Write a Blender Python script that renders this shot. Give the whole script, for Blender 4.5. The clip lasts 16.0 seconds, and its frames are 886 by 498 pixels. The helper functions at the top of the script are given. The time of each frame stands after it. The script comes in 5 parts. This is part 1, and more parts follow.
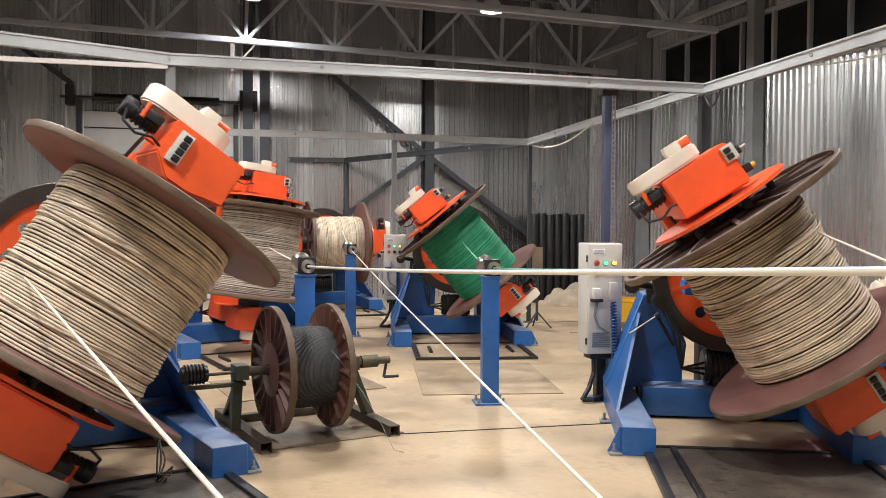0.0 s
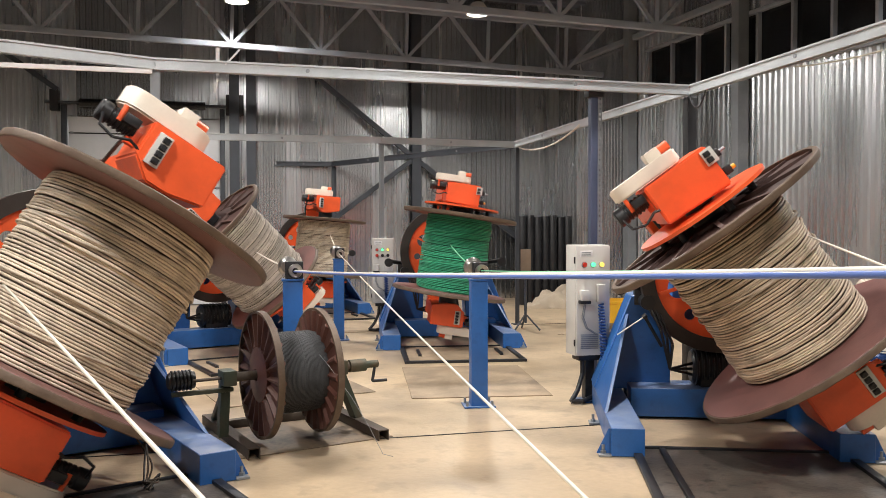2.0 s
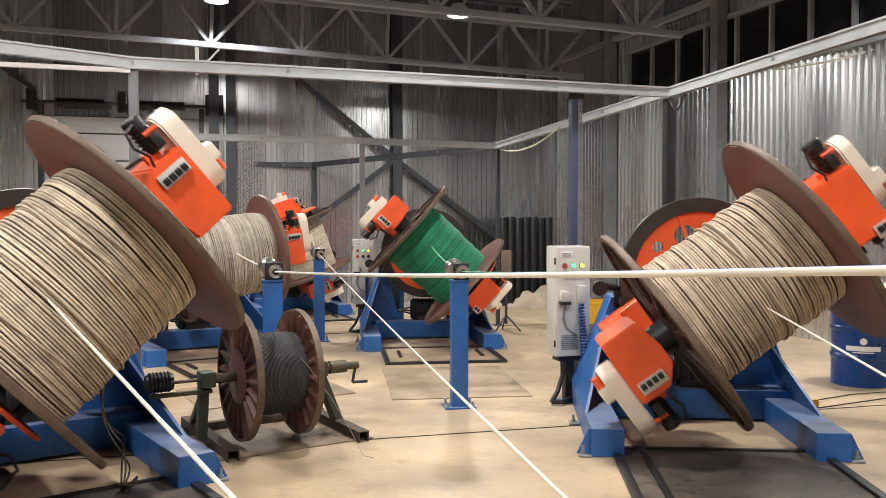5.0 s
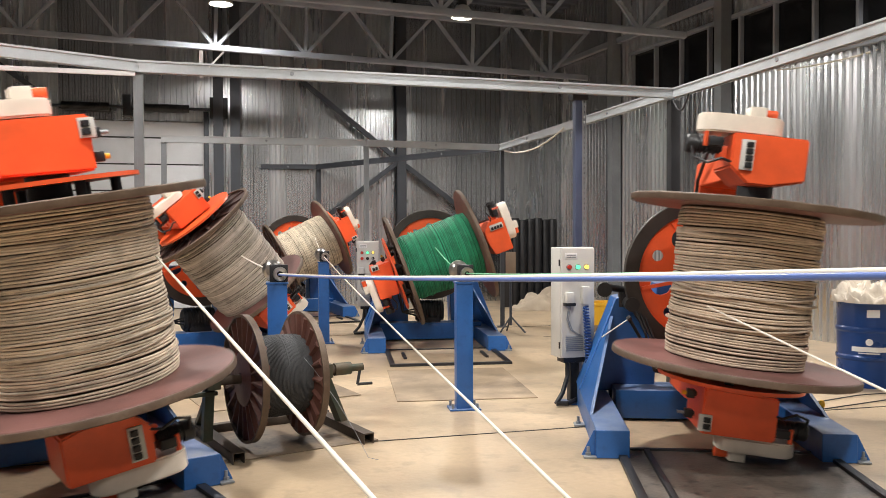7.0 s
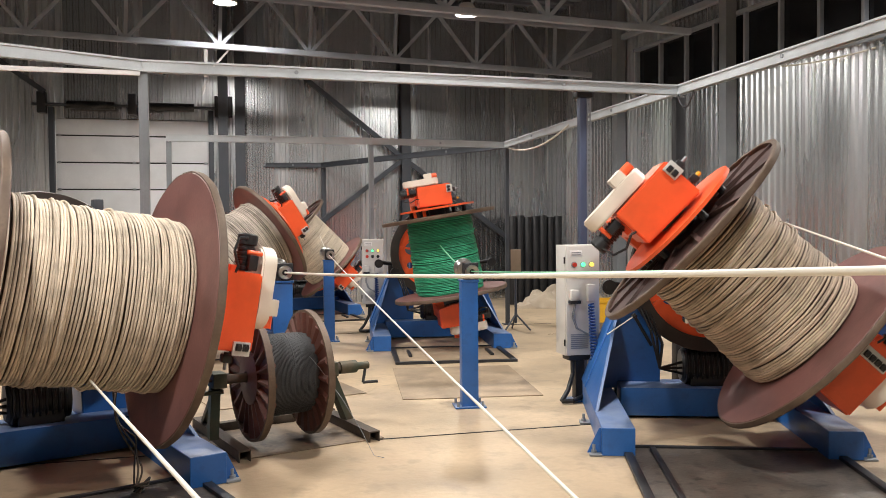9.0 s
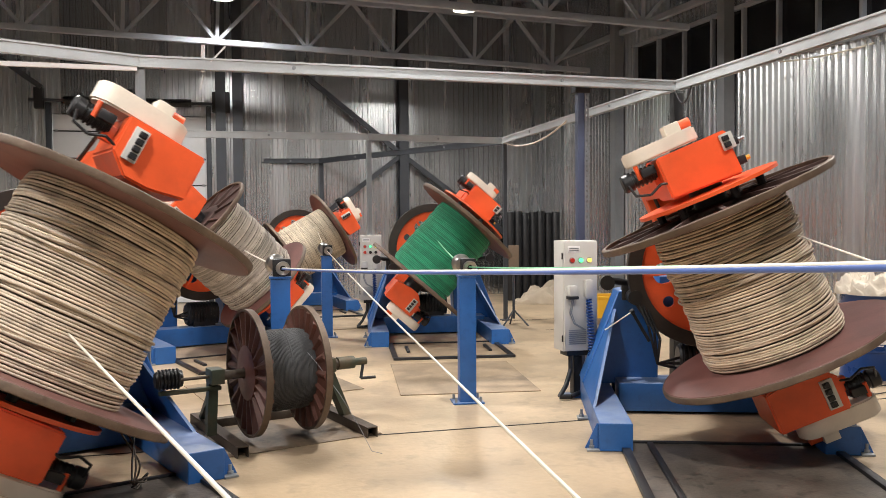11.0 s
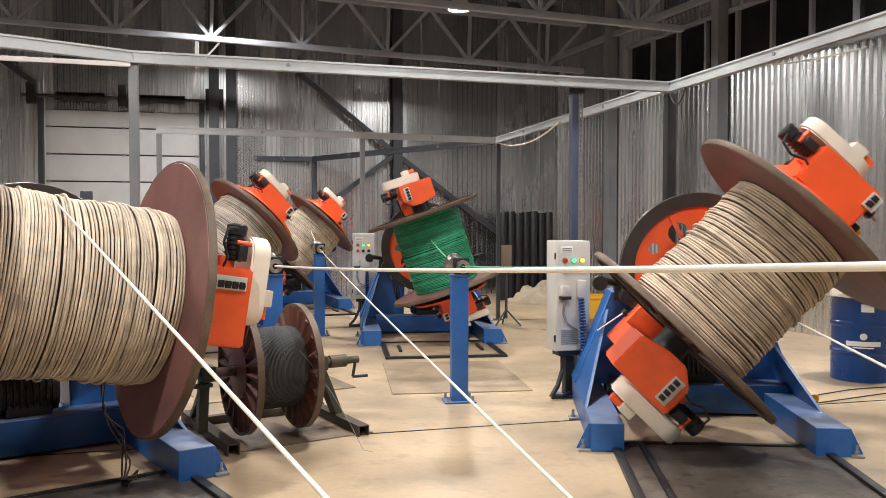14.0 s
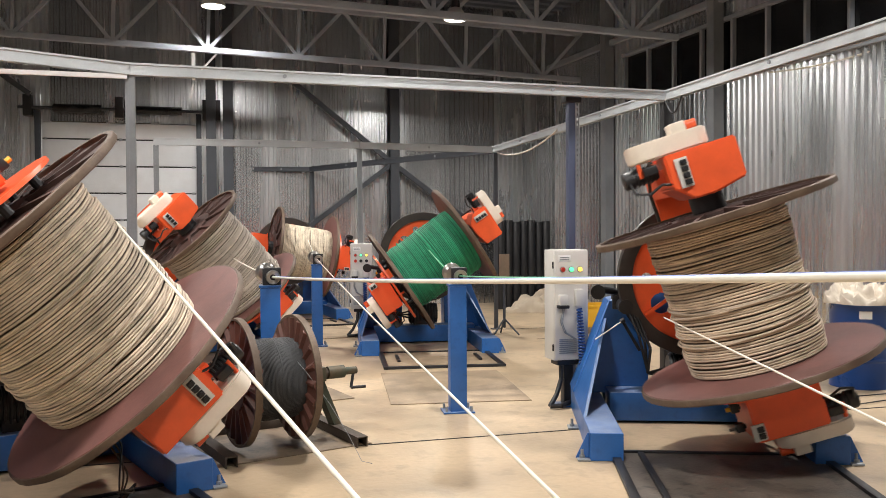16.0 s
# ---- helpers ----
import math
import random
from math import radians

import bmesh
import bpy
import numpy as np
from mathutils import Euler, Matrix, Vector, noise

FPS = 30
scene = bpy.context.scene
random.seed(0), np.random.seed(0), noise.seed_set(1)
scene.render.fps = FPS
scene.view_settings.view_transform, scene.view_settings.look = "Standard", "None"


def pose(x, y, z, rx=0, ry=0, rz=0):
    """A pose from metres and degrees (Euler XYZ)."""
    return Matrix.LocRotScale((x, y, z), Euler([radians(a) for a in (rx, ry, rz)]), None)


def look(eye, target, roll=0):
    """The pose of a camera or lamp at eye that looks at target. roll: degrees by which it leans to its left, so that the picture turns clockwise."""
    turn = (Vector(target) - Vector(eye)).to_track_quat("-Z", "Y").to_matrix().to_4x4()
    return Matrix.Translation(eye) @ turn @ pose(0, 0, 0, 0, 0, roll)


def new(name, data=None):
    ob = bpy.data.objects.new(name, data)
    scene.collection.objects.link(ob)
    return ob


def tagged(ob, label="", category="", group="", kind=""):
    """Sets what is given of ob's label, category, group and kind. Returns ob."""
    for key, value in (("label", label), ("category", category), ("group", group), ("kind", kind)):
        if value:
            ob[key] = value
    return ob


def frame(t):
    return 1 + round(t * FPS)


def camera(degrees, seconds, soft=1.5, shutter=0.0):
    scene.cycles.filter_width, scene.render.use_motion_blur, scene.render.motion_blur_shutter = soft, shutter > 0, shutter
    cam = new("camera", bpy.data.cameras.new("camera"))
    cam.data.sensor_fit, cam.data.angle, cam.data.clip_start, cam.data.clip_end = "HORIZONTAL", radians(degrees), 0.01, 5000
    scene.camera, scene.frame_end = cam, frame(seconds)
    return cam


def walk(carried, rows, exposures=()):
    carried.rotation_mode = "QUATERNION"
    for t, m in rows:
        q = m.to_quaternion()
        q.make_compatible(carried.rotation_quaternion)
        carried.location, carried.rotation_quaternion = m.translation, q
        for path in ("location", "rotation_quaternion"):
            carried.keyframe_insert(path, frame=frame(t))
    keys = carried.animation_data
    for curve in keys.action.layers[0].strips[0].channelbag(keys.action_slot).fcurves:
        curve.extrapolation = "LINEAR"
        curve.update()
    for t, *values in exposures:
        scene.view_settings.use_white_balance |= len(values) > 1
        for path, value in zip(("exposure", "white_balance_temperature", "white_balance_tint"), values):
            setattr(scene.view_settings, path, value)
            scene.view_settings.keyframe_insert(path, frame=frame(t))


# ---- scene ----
def cam_pose(x, y, z, yaw, pitch, roll):
    """Camera at (x, y, z): yaw to the left, pitch up, roll, in degrees; yaw 0 looks along +y."""
    return pose(x, y, z, 0, 0, yaw) @ pose(0, 0, 0, 90 + pitch) @ pose(0, 0, 0, 0, 0, roll)


cam = camera(56.47, 16.0, soft=0.7, shutter=0.4)
walk(cam, [
    (0.0, cam_pose(-0.012, -0.010, 1.621, 1.871, -1.688, 0.364)),
    (0.5, cam_pose(-0.009, -0.006, 1.621, 1.582, -1.401, 0.055)),
    (1.0, cam_pose(-0.006, -0.003, 1.618, 1.259, -1.391, -0.036)),
    (1.5, cam_pose(-0.004, -0.002, 1.624, 1.121, -1.407, -0.090)),
    (2.0, cam_pose(-0.004, -0.002, 1.622, 1.079, -1.481, -0.120)),
    (2.5, cam_pose(-0.004, 0.001, 1.620, 0.914, -1.639, -0.077)),
    (3.0, cam_pose(-0.003, -0.001, 1.623, 0.426, -1.757, -0.054)),
    (3.5, cam_pose(0.000, -0.000, 1.620, 0.000, -1.687, 0.000)),
    (4.0, cam_pose(-0.003, 0.002, 1.618, -0.205, -1.538, 0.015)),
    (6.5, cam_pose(0.001, -0.001, 1.623, -0.114, -1.332, -0.202)),
    (7.0, cam_pose(-0.002, -0.002, 1.622, 0.056, -1.291, -0.230)),
    (7.5, cam_pose(-0.001, -0.000, 1.624, 0.151, -1.382, -0.190)),
    (8.0, cam_pose(-0.001, -0.003, 1.625, 0.181, -1.392, -0.258)),
    (8.5, cam_pose(-0.006, 0.001, 1.624, 0.266, -1.411, -0.361)),
    (9.0, cam_pose(-0.001, -0.005, 1.626, 0.404, -1.458, -0.442)),
    (11.5, cam_pose(0.001, 0.002, 1.624, 0.204, -2.008, -0.420)),
    (12.0, cam_pose(0.001, 0.005, 1.621, 0.094, -2.316, -0.313)),
    (12.5, cam_pose(-0.005, -0.000, 1.618, 0.153, -2.228, -0.197)),
    (13.0, cam_pose(-0.002, -0.002, 1.623, 0.108, -1.858, 0.014)),
    (13.5, cam_pose(-0.001, 0.005, 1.622, -0.062, -1.738, 0.034)),
    (14.0, cam_pose(-0.002, 0.003, 1.621, -0.232, -1.785, 0.032)),
    (14.5, cam_pose(0.001, 0.008, 1.619, -0.313, -1.778, 0.110)),
    (15.0, cam_pose(-0.002, 0.007, 1.621, -0.306, -1.430, 0.062)),
    (15.5, cam_pose(-0.001, 0.012, 1.624, -0.269, -1.003, -0.162)),
    (16.0, cam_pose(-0.000, 0.007, 1.629, -0.388, -1.164, -0.345)),
])

# ---- world, lamps, exposure ----
world = bpy.data.worlds.new("night_hall")
world.use_nodes = True
world.node_tree.nodes["Background"].inputs[0].default_value = (0.5, 0.6, 0.8, 1)
world.node_tree.nodes["Background"].inputs[1].default_value = 0.006
scene.world = world
scene.view_settings.exposure = 0.0

ROOM = 14.0                                   # turn of the hall's axes, degrees to the left
# the first two hang in view; the other seven are added, unseen, to light the hall
LAMPS = [(0.33, 14.0, 5.26), (-3.75, 14.0, 5.5), (5.2, 8.5, 5.3), (-4.2, 8.2, 5.4), (0.6, 7.2, 5.6),
         (-2.2, 2.4, 5.5), (2.2, 2.3, 5.6), (-6.2, 4.2, 5.5), (0.0, -4.0, 5.6)]
LAMP_POWER = 214


# ---- materials ----
def shade(name, color, rough=0.5, metal=0.0, var=0.12, scale=4.0, fine=60.0, bump=0.0, bump_scale=80.0, dark=None, dirt=0.0,
          dirt_scale=2.0, random_tint=0.0, stretch=(1, 1, 1), spec=0.5, dirt2=0.0):
    """A procedural surface: base colour with variation at two scales, dirt patches, uneven gloss and fine relief."""
    m = bpy.data.materials.new(name)
    m.use_nodes = True
    nt = m.node_tree
    n, l = nt.nodes, nt.links
    b = n["Principled BSDF"]
    b.inputs["Roughness"].default_value, b.inputs["Metallic"].default_value = rough, metal
    b.inputs["Specular IOR Level"].default_value = spec
    tc, mp = n.new("ShaderNodeTexCoord"), n.new("ShaderNodeMapping")
    mp.inputs["Scale"].default_value = stretch
    l.new(tc.outputs["Object"], mp.inputs["Vector"])

    def noise_at(s, d):
        q = n.new("ShaderNodeTexNoise")
        q.inputs["Scale"].default_value, q.inputs["Detail"].default_value = s, d
        l.new(mp.outputs[0], q.inputs["Vector"])
        return q

    def mixed(fac, a, c, blend="MIX"):
        q = n.new("ShaderNodeMix")
        q.data_type, q.blend_type = "RGBA", blend
        for k, v in ((0, fac), (6, a), (7, c)):
            if isinstance(v, (int, float)):
                q.inputs[k].default_value = v
            elif isinstance(v, tuple):
                q.inputs[k].default_value = (*v, 1)
            else:
                l.new(v, q.inputs[k])
        return q.outputs[2]

    def ramp(src, lo, hi):
        q = n.new("ShaderNodeMapRange")
        q.inputs[1].default_value, q.inputs[2].default_value = lo, hi
        l.new(src, q.inputs[0])
        return q.outputs[0]

    big, small = noise_at(scale, 5), noise_at(fine, 3)
    lo = tuple(c * (1 - var) for c in color)
    hi = tuple(min(1, c * (1 + var)) for c in color)
    col = mixed(ramp(big.outputs[0], 0.3, 0.7), lo, hi)
    col = mixed(ramp(small.outputs[0], 0.35, 0.75), col, mixed(0.5, col, lo))
    if dirt:
        patch = noise_at(dirt_scale, 8)
        q = n.new("ShaderNodeMath")
        q.operation = "MULTIPLY"
        q.inputs[1].default_value = dirt
        l.new(ramp(patch.outputs[0], 0.48, 0.68), q.inputs[0])
        col = mixed(q.outputs[0], col, dark or tuple(c * 0.35 for c in color))
    if dirt2:
        patch = noise_at(dirt_scale * 5.3, 10)
        q = n.new("ShaderNodeMath")
        q.operation = "MULTIPLY"
        q.inputs[1].default_value = dirt2
        l.new(ramp(patch.outputs[0], 0.55, 0.66), q.inputs[0])
        col = mixed(q.outputs[0], col, dark or tuple(c * 0.35 for c in color))
    if random_tint:
        info = n.new("ShaderNodeObjectInfo")
        col = mixed(ramp(info.outputs["Random"], 0, 1), col, mixed(random_tint, col, lo))
    l.new(col, b.inputs["Base Color"])
    q = n.new("ShaderNodeMapRange")
    q.inputs[3].default_value, q.inputs[4].default_value = max(0.03, rough - 0.12), min(1, rough + 0.12)
    l.new(big.outputs[0], q.inputs[0])
    l.new(q.outputs[0], b.inputs["Roughness"])
    if bump:
        bn, bt = noise_at(bump_scale, 4), n.new("ShaderNodeBump")
        bt.inputs["Strength"].default_value, bt.inputs["Distance"].default_value = bump, 0.01
        l.new(bn.outputs[0], bt.inputs["Height"])
        l.new(bt.outputs[0], b.inputs["Normal"])
    return m


def glow(name, color, strength):
    m = bpy.data.materials.new(name)
    m.use_nodes = True
    b = m.node_tree.nodes["Principled BSDF"]
    b.inputs["Base Color"].default_value = b.inputs["Emission Color"].default_value = (*color, 1)
    b.inputs["Emission Strength"].default_value = strength
    return m


def wire_surface(name, color, var=0.25, dark=0.3, lay=0.13):
    """Stranded cable: each turn its own tint, fine lay marks along it."""
    m = shade(name, color, 0.6, 0.05, var, 2.0, 150, 0.3, 220, tuple(c * 0.4 for c in color), 0.45, 9.0)
    nt = m.node_tree
    n, l = nt.nodes, nt.links
    b = n["Principled BSDF"]
    src = b.inputs["Base Color"].links[0].from_socket
    geo, mr, mx = n.new("ShaderNodeNewGeometry"), n.new("ShaderNodeMapRange"), n.new("ShaderNodeMix")
    mr.inputs[3].default_value, mr.inputs[4].default_value = dark, 1.12
    mx.data_type, mx.blend_type = "RGBA", "MULTIPLY"
    mx.inputs[0].default_value = 1.0
    l.new(geo.outputs["Random Per Island"], mr.inputs[0])
    l.new(src, mx.inputs[6])
    l.new(mr.outputs[0], mx.inputs[7])
    l.new(mx.outputs[2], b.inputs["Base Color"])
    # the lay of the strands, slanting across each turn
    tc, sep, ang, across, along, both, wave, bump = (n.new("ShaderNode" + k) for k in ("TexCoord", "SeparateXYZ", "Math", "Math", "Math", "Math", "Math", "Bump"))
    ang.operation, across.operation, along.operation, both.operation, wave.operation = "ARCTAN2", "MULTIPLY", "MULTIPLY", "ADD", "SINE"
    along.inputs[1].default_value, across.inputs[1].default_value = 96.0, 260.0
    l.new(tc.outputs["Object"], sep.inputs[0])
    l.new(sep.outputs[1], ang.inputs[0])
    l.new(sep.outputs[0], ang.inputs[1])
    l.new(ang.outputs[0], along.inputs[0])
    l.new(sep.outputs[2], across.inputs[0])
    l.new(along.outputs[0], both.inputs[0])
    l.new(across.outputs[0], both.inputs[1])
    l.new(both.outputs[0], wave.inputs[0])
    bump.inputs["Strength"].default_value, bump.inputs["Distance"].default_value = lay, 0.003
    l.new(wave.outputs[0], bump.inputs["Height"])
    l.new(b.inputs["Normal"].links[0].from_socket, bump.inputs["Normal"])
    l.new(bump.outputs[0], b.inputs["Normal"])
    return m


def sheet_metal():
    """Galvanised sheet: each sheet about a metre wide and of its own dullness, streaked down its length."""
    m = shade("galvanised_sheet", (0.77, 0.785, 0.80), 0.25, 0.95, 0.07, 2.2, 24, 0.005, 5, (0.4, 0.4, 0.41), 0.10, 1.6, 0.0, (1, 1, 0.12))
    nt = m.node_tree
    n, l = nt.nodes, nt.links
    b = n["Principled BSDF"]
    tc, sep, dv, fl, wn = (n.new("ShaderNode" + k) for k in ("TexCoord", "SeparateXYZ", "Math", "Math", "TexWhiteNoise"))
    dv.operation, fl.operation = "DIVIDE", "FLOOR"
    dv.inputs[1].default_value = 1.04
    wn.noise_dimensions = "1D"
    l.new(tc.outputs["Object"], sep.inputs[0])
    l.new(sep.outputs[0], dv.inputs[0])
    l.new(dv.outputs[0], fl.inputs[0])
    l.new(fl.outputs[0], wn.inputs["W"])
    for sock, lo, hi, op in (("Base Color", 0.82, 1.08, None), ("Roughness", -0.05, 0.06, "ADD")):
        src = b.inputs[sock].links[0].from_socket
        mr = n.new("ShaderNodeMapRange")
        mr.inputs[3].default_value, mr.inputs[4].default_value = lo, hi
        l.new(wn.outputs["Value"], mr.inputs[0])
        if op:
            mx = n.new("ShaderNodeMath")
            mx.operation = op
            l.new(src, mx.inputs[0])
            l.new(mr.outputs[0], mx.inputs[1])
            l.new(mx.outputs[0], b.inputs[sock])
        else:
            mx = n.new("ShaderNodeMix")
            mx.data_type, mx.blend_type = "RGBA", "MULTIPLY"
            mx.inputs[0].default_value = 1.0
            l.new(src, mx.inputs[6])
            l.new(mr.outputs[0], mx.inputs[7])
            l.new(mx.outputs[2], b.inputs[sock])
    return m


def dusty(m, color, most):
    """Pale dust that has settled on the faces that look up, in patches."""
    nt = m.node_tree
    n, l = nt.nodes, nt.links
    b = n["Principled BSDF"]
    geo, sep, mr, nz, mul, mx = (n.new("ShaderNode" + k) for k in ("NewGeometry", "SeparateXYZ", "MapRange", "TexNoise", "Math", "Mix"))
    mr.inputs[1].default_value, mr.inputs[2].default_value, mr.inputs[4].default_value = 0.6, 0.98, most
    nz.inputs["Scale"].default_value, nz.inputs["Detail"].default_value = 6.0, 6.0
    mul.operation = "MULTIPLY"
    mx.data_type = "RGBA"
    mx.inputs[7].default_value = (*color, 1)
    l.new(geo.outputs["Position"], nz.inputs["Vector"])
    l.new(geo.outputs["Normal"], sep.inputs[0])
    l.new(sep.outputs[2], mr.inputs[0])
    l.new(mr.outputs[0], mul.inputs[0])
    l.new(nz.outputs[0], mul.inputs[1])
    l.new(mul.outputs[0], mx.inputs[0])
    l.new(b.inputs["Base Color"].links[0].from_socket, mx.inputs[6])
    l.new(mx.outputs[2], b.inputs["Base Color"])
    return m


M = {
    "floor": shade("concrete_floor", (0.49, 0.372, 0.245), 0.40, 0, 0.2, 0.8, 18, 0.2, 26, (0.20, 0.155, 0.11), 0.55, 0.9, dirt2=0.3),
    "plate": shade("dusty_plate", (0.34, 0.255, 0.17), 0.7, 0, 0.25, 2.5, 30, 0.1, 40, (0.12, 0.09, 0.065), 0.6, 2.0),
    "stained": shade("oil_stained_plate", (0.26, 0.19, 0.13), 0.55, 0, 0.3, 2.5, 30, 0.1, 40, (0.03, 0.026, 0.022), 0.95, 1.9, dirt2=0.4),
    "pit": shade("oily_pit_floor", (0.115, 0.095, 0.078), 0.42, 0, 0.4, 2.2, 30, 0.25, 40, (0.018, 0.016, 0.015), 0.9, 1.7, dirt2=0.6),
    "black_steel": shade("black_steel", (0.025, 0.025, 0.028), 0.45, 0.3, 0.3, 5, 60),
    "sheet": sheet_metal(),
    "rail": shade("galvanised_rail", (0.58, 0.61, 0.63), 0.4, 0.55, 0.1, 4, 60),
    "strut": shade("strut_steel", (0.30, 0.32, 0.34), 0.45, 0.5, 0.15, 3, 50),
    "dark_steel": shade("dark_painted_steel", (0.055, 0.062, 0.075), 0.5, 0.2, 0.2, 2, 40),
    "navy": shade("navy_post_paint", (0.06, 0.075, 0.13), 0.45, 0.1, 0.15, 2, 40),
    "truss": shade("grey_truss_paint", (0.33, 0.36, 0.41), 0.5, 0.1, 0.15, 2, 40),
    "roof": shade("roof_deck", (0.15, 0.175, 0.215), 0.6, 0.2, 0.25, 1.5, 30),
    "night_glass": shade("night_window_glass", (0.01, 0.011, 0.013), 0.12, 0, 0.2, 2, 30),
    "door": shade("white_door_panel", (0.72, 0.74, 0.77), 0.45, 0, 0.06, 2, 40, 0, 80, (0.45, 0.45, 0.45), 0.25, 1.5),
    "blue": dusty(shade("blue_paint", (0.022, 0.12, 0.385), 0.38, 0, 0.14, 3, 60, 0.04, 90, (0.015, 0.05, 0.13), 0.35, 3, dirt2=0.2), (0.36, 0.38, 0.40), 0.75),
    "orange": shade("orange_paint", (0.86, 0.115, 0.03), 0.36, 0, 0.07, 3, 60, 0.03, 90, (0.35, 0.05, 0.02), 0.22, 4),
    "cream": shade("cream_cover", (0.78, 0.70, 0.60), 0.4, 0, 0.06, 3, 50, 0.02, 90, (0.4, 0.35, 0.3), 0.18, 4),
    "black": shade("black_plastic", (0.015, 0.015, 0.017), 0.4, 0, 0.3, 8, 80),
    "rim": shade("worn_rim", (0.045, 0.036, 0.032), 0.45, 0.3, 0.3, 4, 50, 0.1, 50),
    "flange": shade("red_oxide_steel", (0.185, 0.082, 0.072), 0.5, 0.05, 0.2, 2.2, 50, 0.12, 40, (0.08, 0.035, 0.03), 0.5, 3),
    "flange_edge": shade("worn_flange_edge", (0.125, 0.086, 0.06), 0.55, 0.2, 0.3, 6, 60, 0.2, 50, (0.09, 0.05, 0.035), 0.6, 7),
    # rust of the outer flange sides, darkened further to paint in their shade
    "shaded_oxide": shade("shaded_rusted_oxide", (0.075, 0.040, 0.034), 0.55, 0.1, 0.3, 4, 60, 0.15, 40, (0.02, 0.014, 0.012), 0.7, 4, dirt2=0.3),
    "rust": shade("rusty_red_reel", (0.13, 0.052, 0.038), 0.5, 0.1, 0.3, 5, 60, 0.15, 40, (0.05, 0.02, 0.015), 0.5, 5),
    "wire_grey": wire_surface("grey_cable", (0.67, 0.56, 0.435), 0.14, 0.72),
    "wire_cream": wire_surface("cream_cable", (0.64, 0.55, 0.425), 0.12, 0.85),
    "wire_silver": wire_surface("silver_cable", (0.52, 0.45, 0.38), 0.15, 0.6),
    "wire_tan": wire_surface("tan_cable", (0.60, 0.475, 0.36), 0.14, 0.72),
    "wire_green": wire_surface("green_cable", (0.03, 0.33, 0.17), 0.15, 0.65),
    "wire_steel": wire_surface("steel_wire", (0.05, 0.052, 0.056), 0.1, 0.95, 0.0),
    # colours under the turns, kept dark to paint the shade between them
    "gap_shade": shade("winding_core", (0.085, 0.062, 0.045), 0.8),
    "gap_shade_green": shade("green_gap_shade_core", (0.015, 0.14, 0.08), 0.7),
    "white_cable": shade("white_cable", (0.74, 0.70, 0.61), 0.35, 0, 0.05, 5, 90),
    "blue_cable": shade("blue_cable", (0.09, 0.16, 0.45), 0.35, 0, 0.05, 5, 90),
    "green_cable": shade("thin_green_cable", (0.15, 0.55, 0.30), 0.35, 0, 0.05, 5, 90),
    "cabinet": shade("grey_enamel", (0.60, 0.59, 0.56), 0.4, 0, 0.05, 2, 60, 0, 80, (0.4, 0.38, 0.35), 0.2, 3),
    "olive": shade("olive_stand", (0.05, 0.065, 0.045), 0.55, 0.2, 0.3, 5, 50, 0.1, 60, (0.12, 0.06, 0.03), 0.5, 5),
    "rust_steel": shade("rusty_channel", (0.085, 0.065, 0.05), 0.6, 0.3, 0.3, 5, 50, 0.15, 60),
    "chrome": shade("polished_roller", (0.42, 0.40, 0.38), 0.3, 1.0, 0.1, 4, 50),
    "cloth": shade("white_sack_cloth", (0.60, 0.53, 0.44), 0.85, 0, 0.1, 6, 120, 0.3, 60),
    "tarp": shade("beige_tarp", (0.42, 0.35, 0.265), 0.8, 0, 0.15, 4, 80, 0.2, 30),
    "barrel": shade("blue_barrel_paint", (0.012, 0.055, 0.22), 0.3, 0.1, 0.12, 3, 60),
    "white": shade("white_print", (0.8, 0.8, 0.8), 0.5, 0, 0.04),
    "yellow": shade("yellow_plastic", (0.75, 0.42, 0.02), 0.45, 0, 0.1),
    "red": shade("red_plastic", (0.6, 0.05, 0.03), 0.35, 0, 0.05),
    "wood": shade("brown_board", (0.22, 0.16, 0.11), 0.7, 0, 0.2),
    "green_glow": glow("green_indicator", (0.12, 1.0, 0.40), 1.3),
    "yellow_glow": glow("yellow_indicator", (1.0, 0.66, 0.12), 1.3),
    "lamp_glow": glow("lamp_light", (1.0, 0.97, 0.9), 14.0),
}


# ---- mesh helpers ----
def rod_matrix(a, b):
    a, b = Vector(a), Vector(b)
    return Matrix.Translation((a + b) / 2) @ (b - a).to_track_quat("Z", "Y").to_matrix().to_4x4()


def add_box(bm, size, center=(0, 0, 0), bevel=0.0, rot=None):
    r = bmesh.ops.create_cube(bm, size=1.0)
    mat = Matrix.Translation(center) @ (rot or Matrix()) @ Matrix.Diagonal((*size, 1))
    bmesh.ops.transform(bm, matrix=mat, verts=r["verts"])
    if bevel:
        es = list({e for v in r["verts"] for e in v.link_edges})
        bmesh.ops.bevel(bm, geom=es, offset=bevel, segments=2, affect="EDGES", profile=0.6)


def add_rod(bm, a, b, r, seg=12, r2=None, caps=True):
    d = (Vector(b) - Vector(a)).length
    bmesh.ops.create_cone(bm, cap_ends=caps, segments=seg, radius1=r, radius2=r if r2 is None else r2, depth=d, matrix=rod_matrix(a, b))


def add_bar(bm, a, b, w, h):
    """A box-section bar from a to b."""
    d = (Vector(b) - Vector(a)).length
    r = bmesh.ops.create_cube(bm, size=1.0)
    bmesh.ops.transform(bm, matrix=rod_matrix(a, b) @ Matrix.Diagonal((w, h, d, 1)), verts=r["verts"])


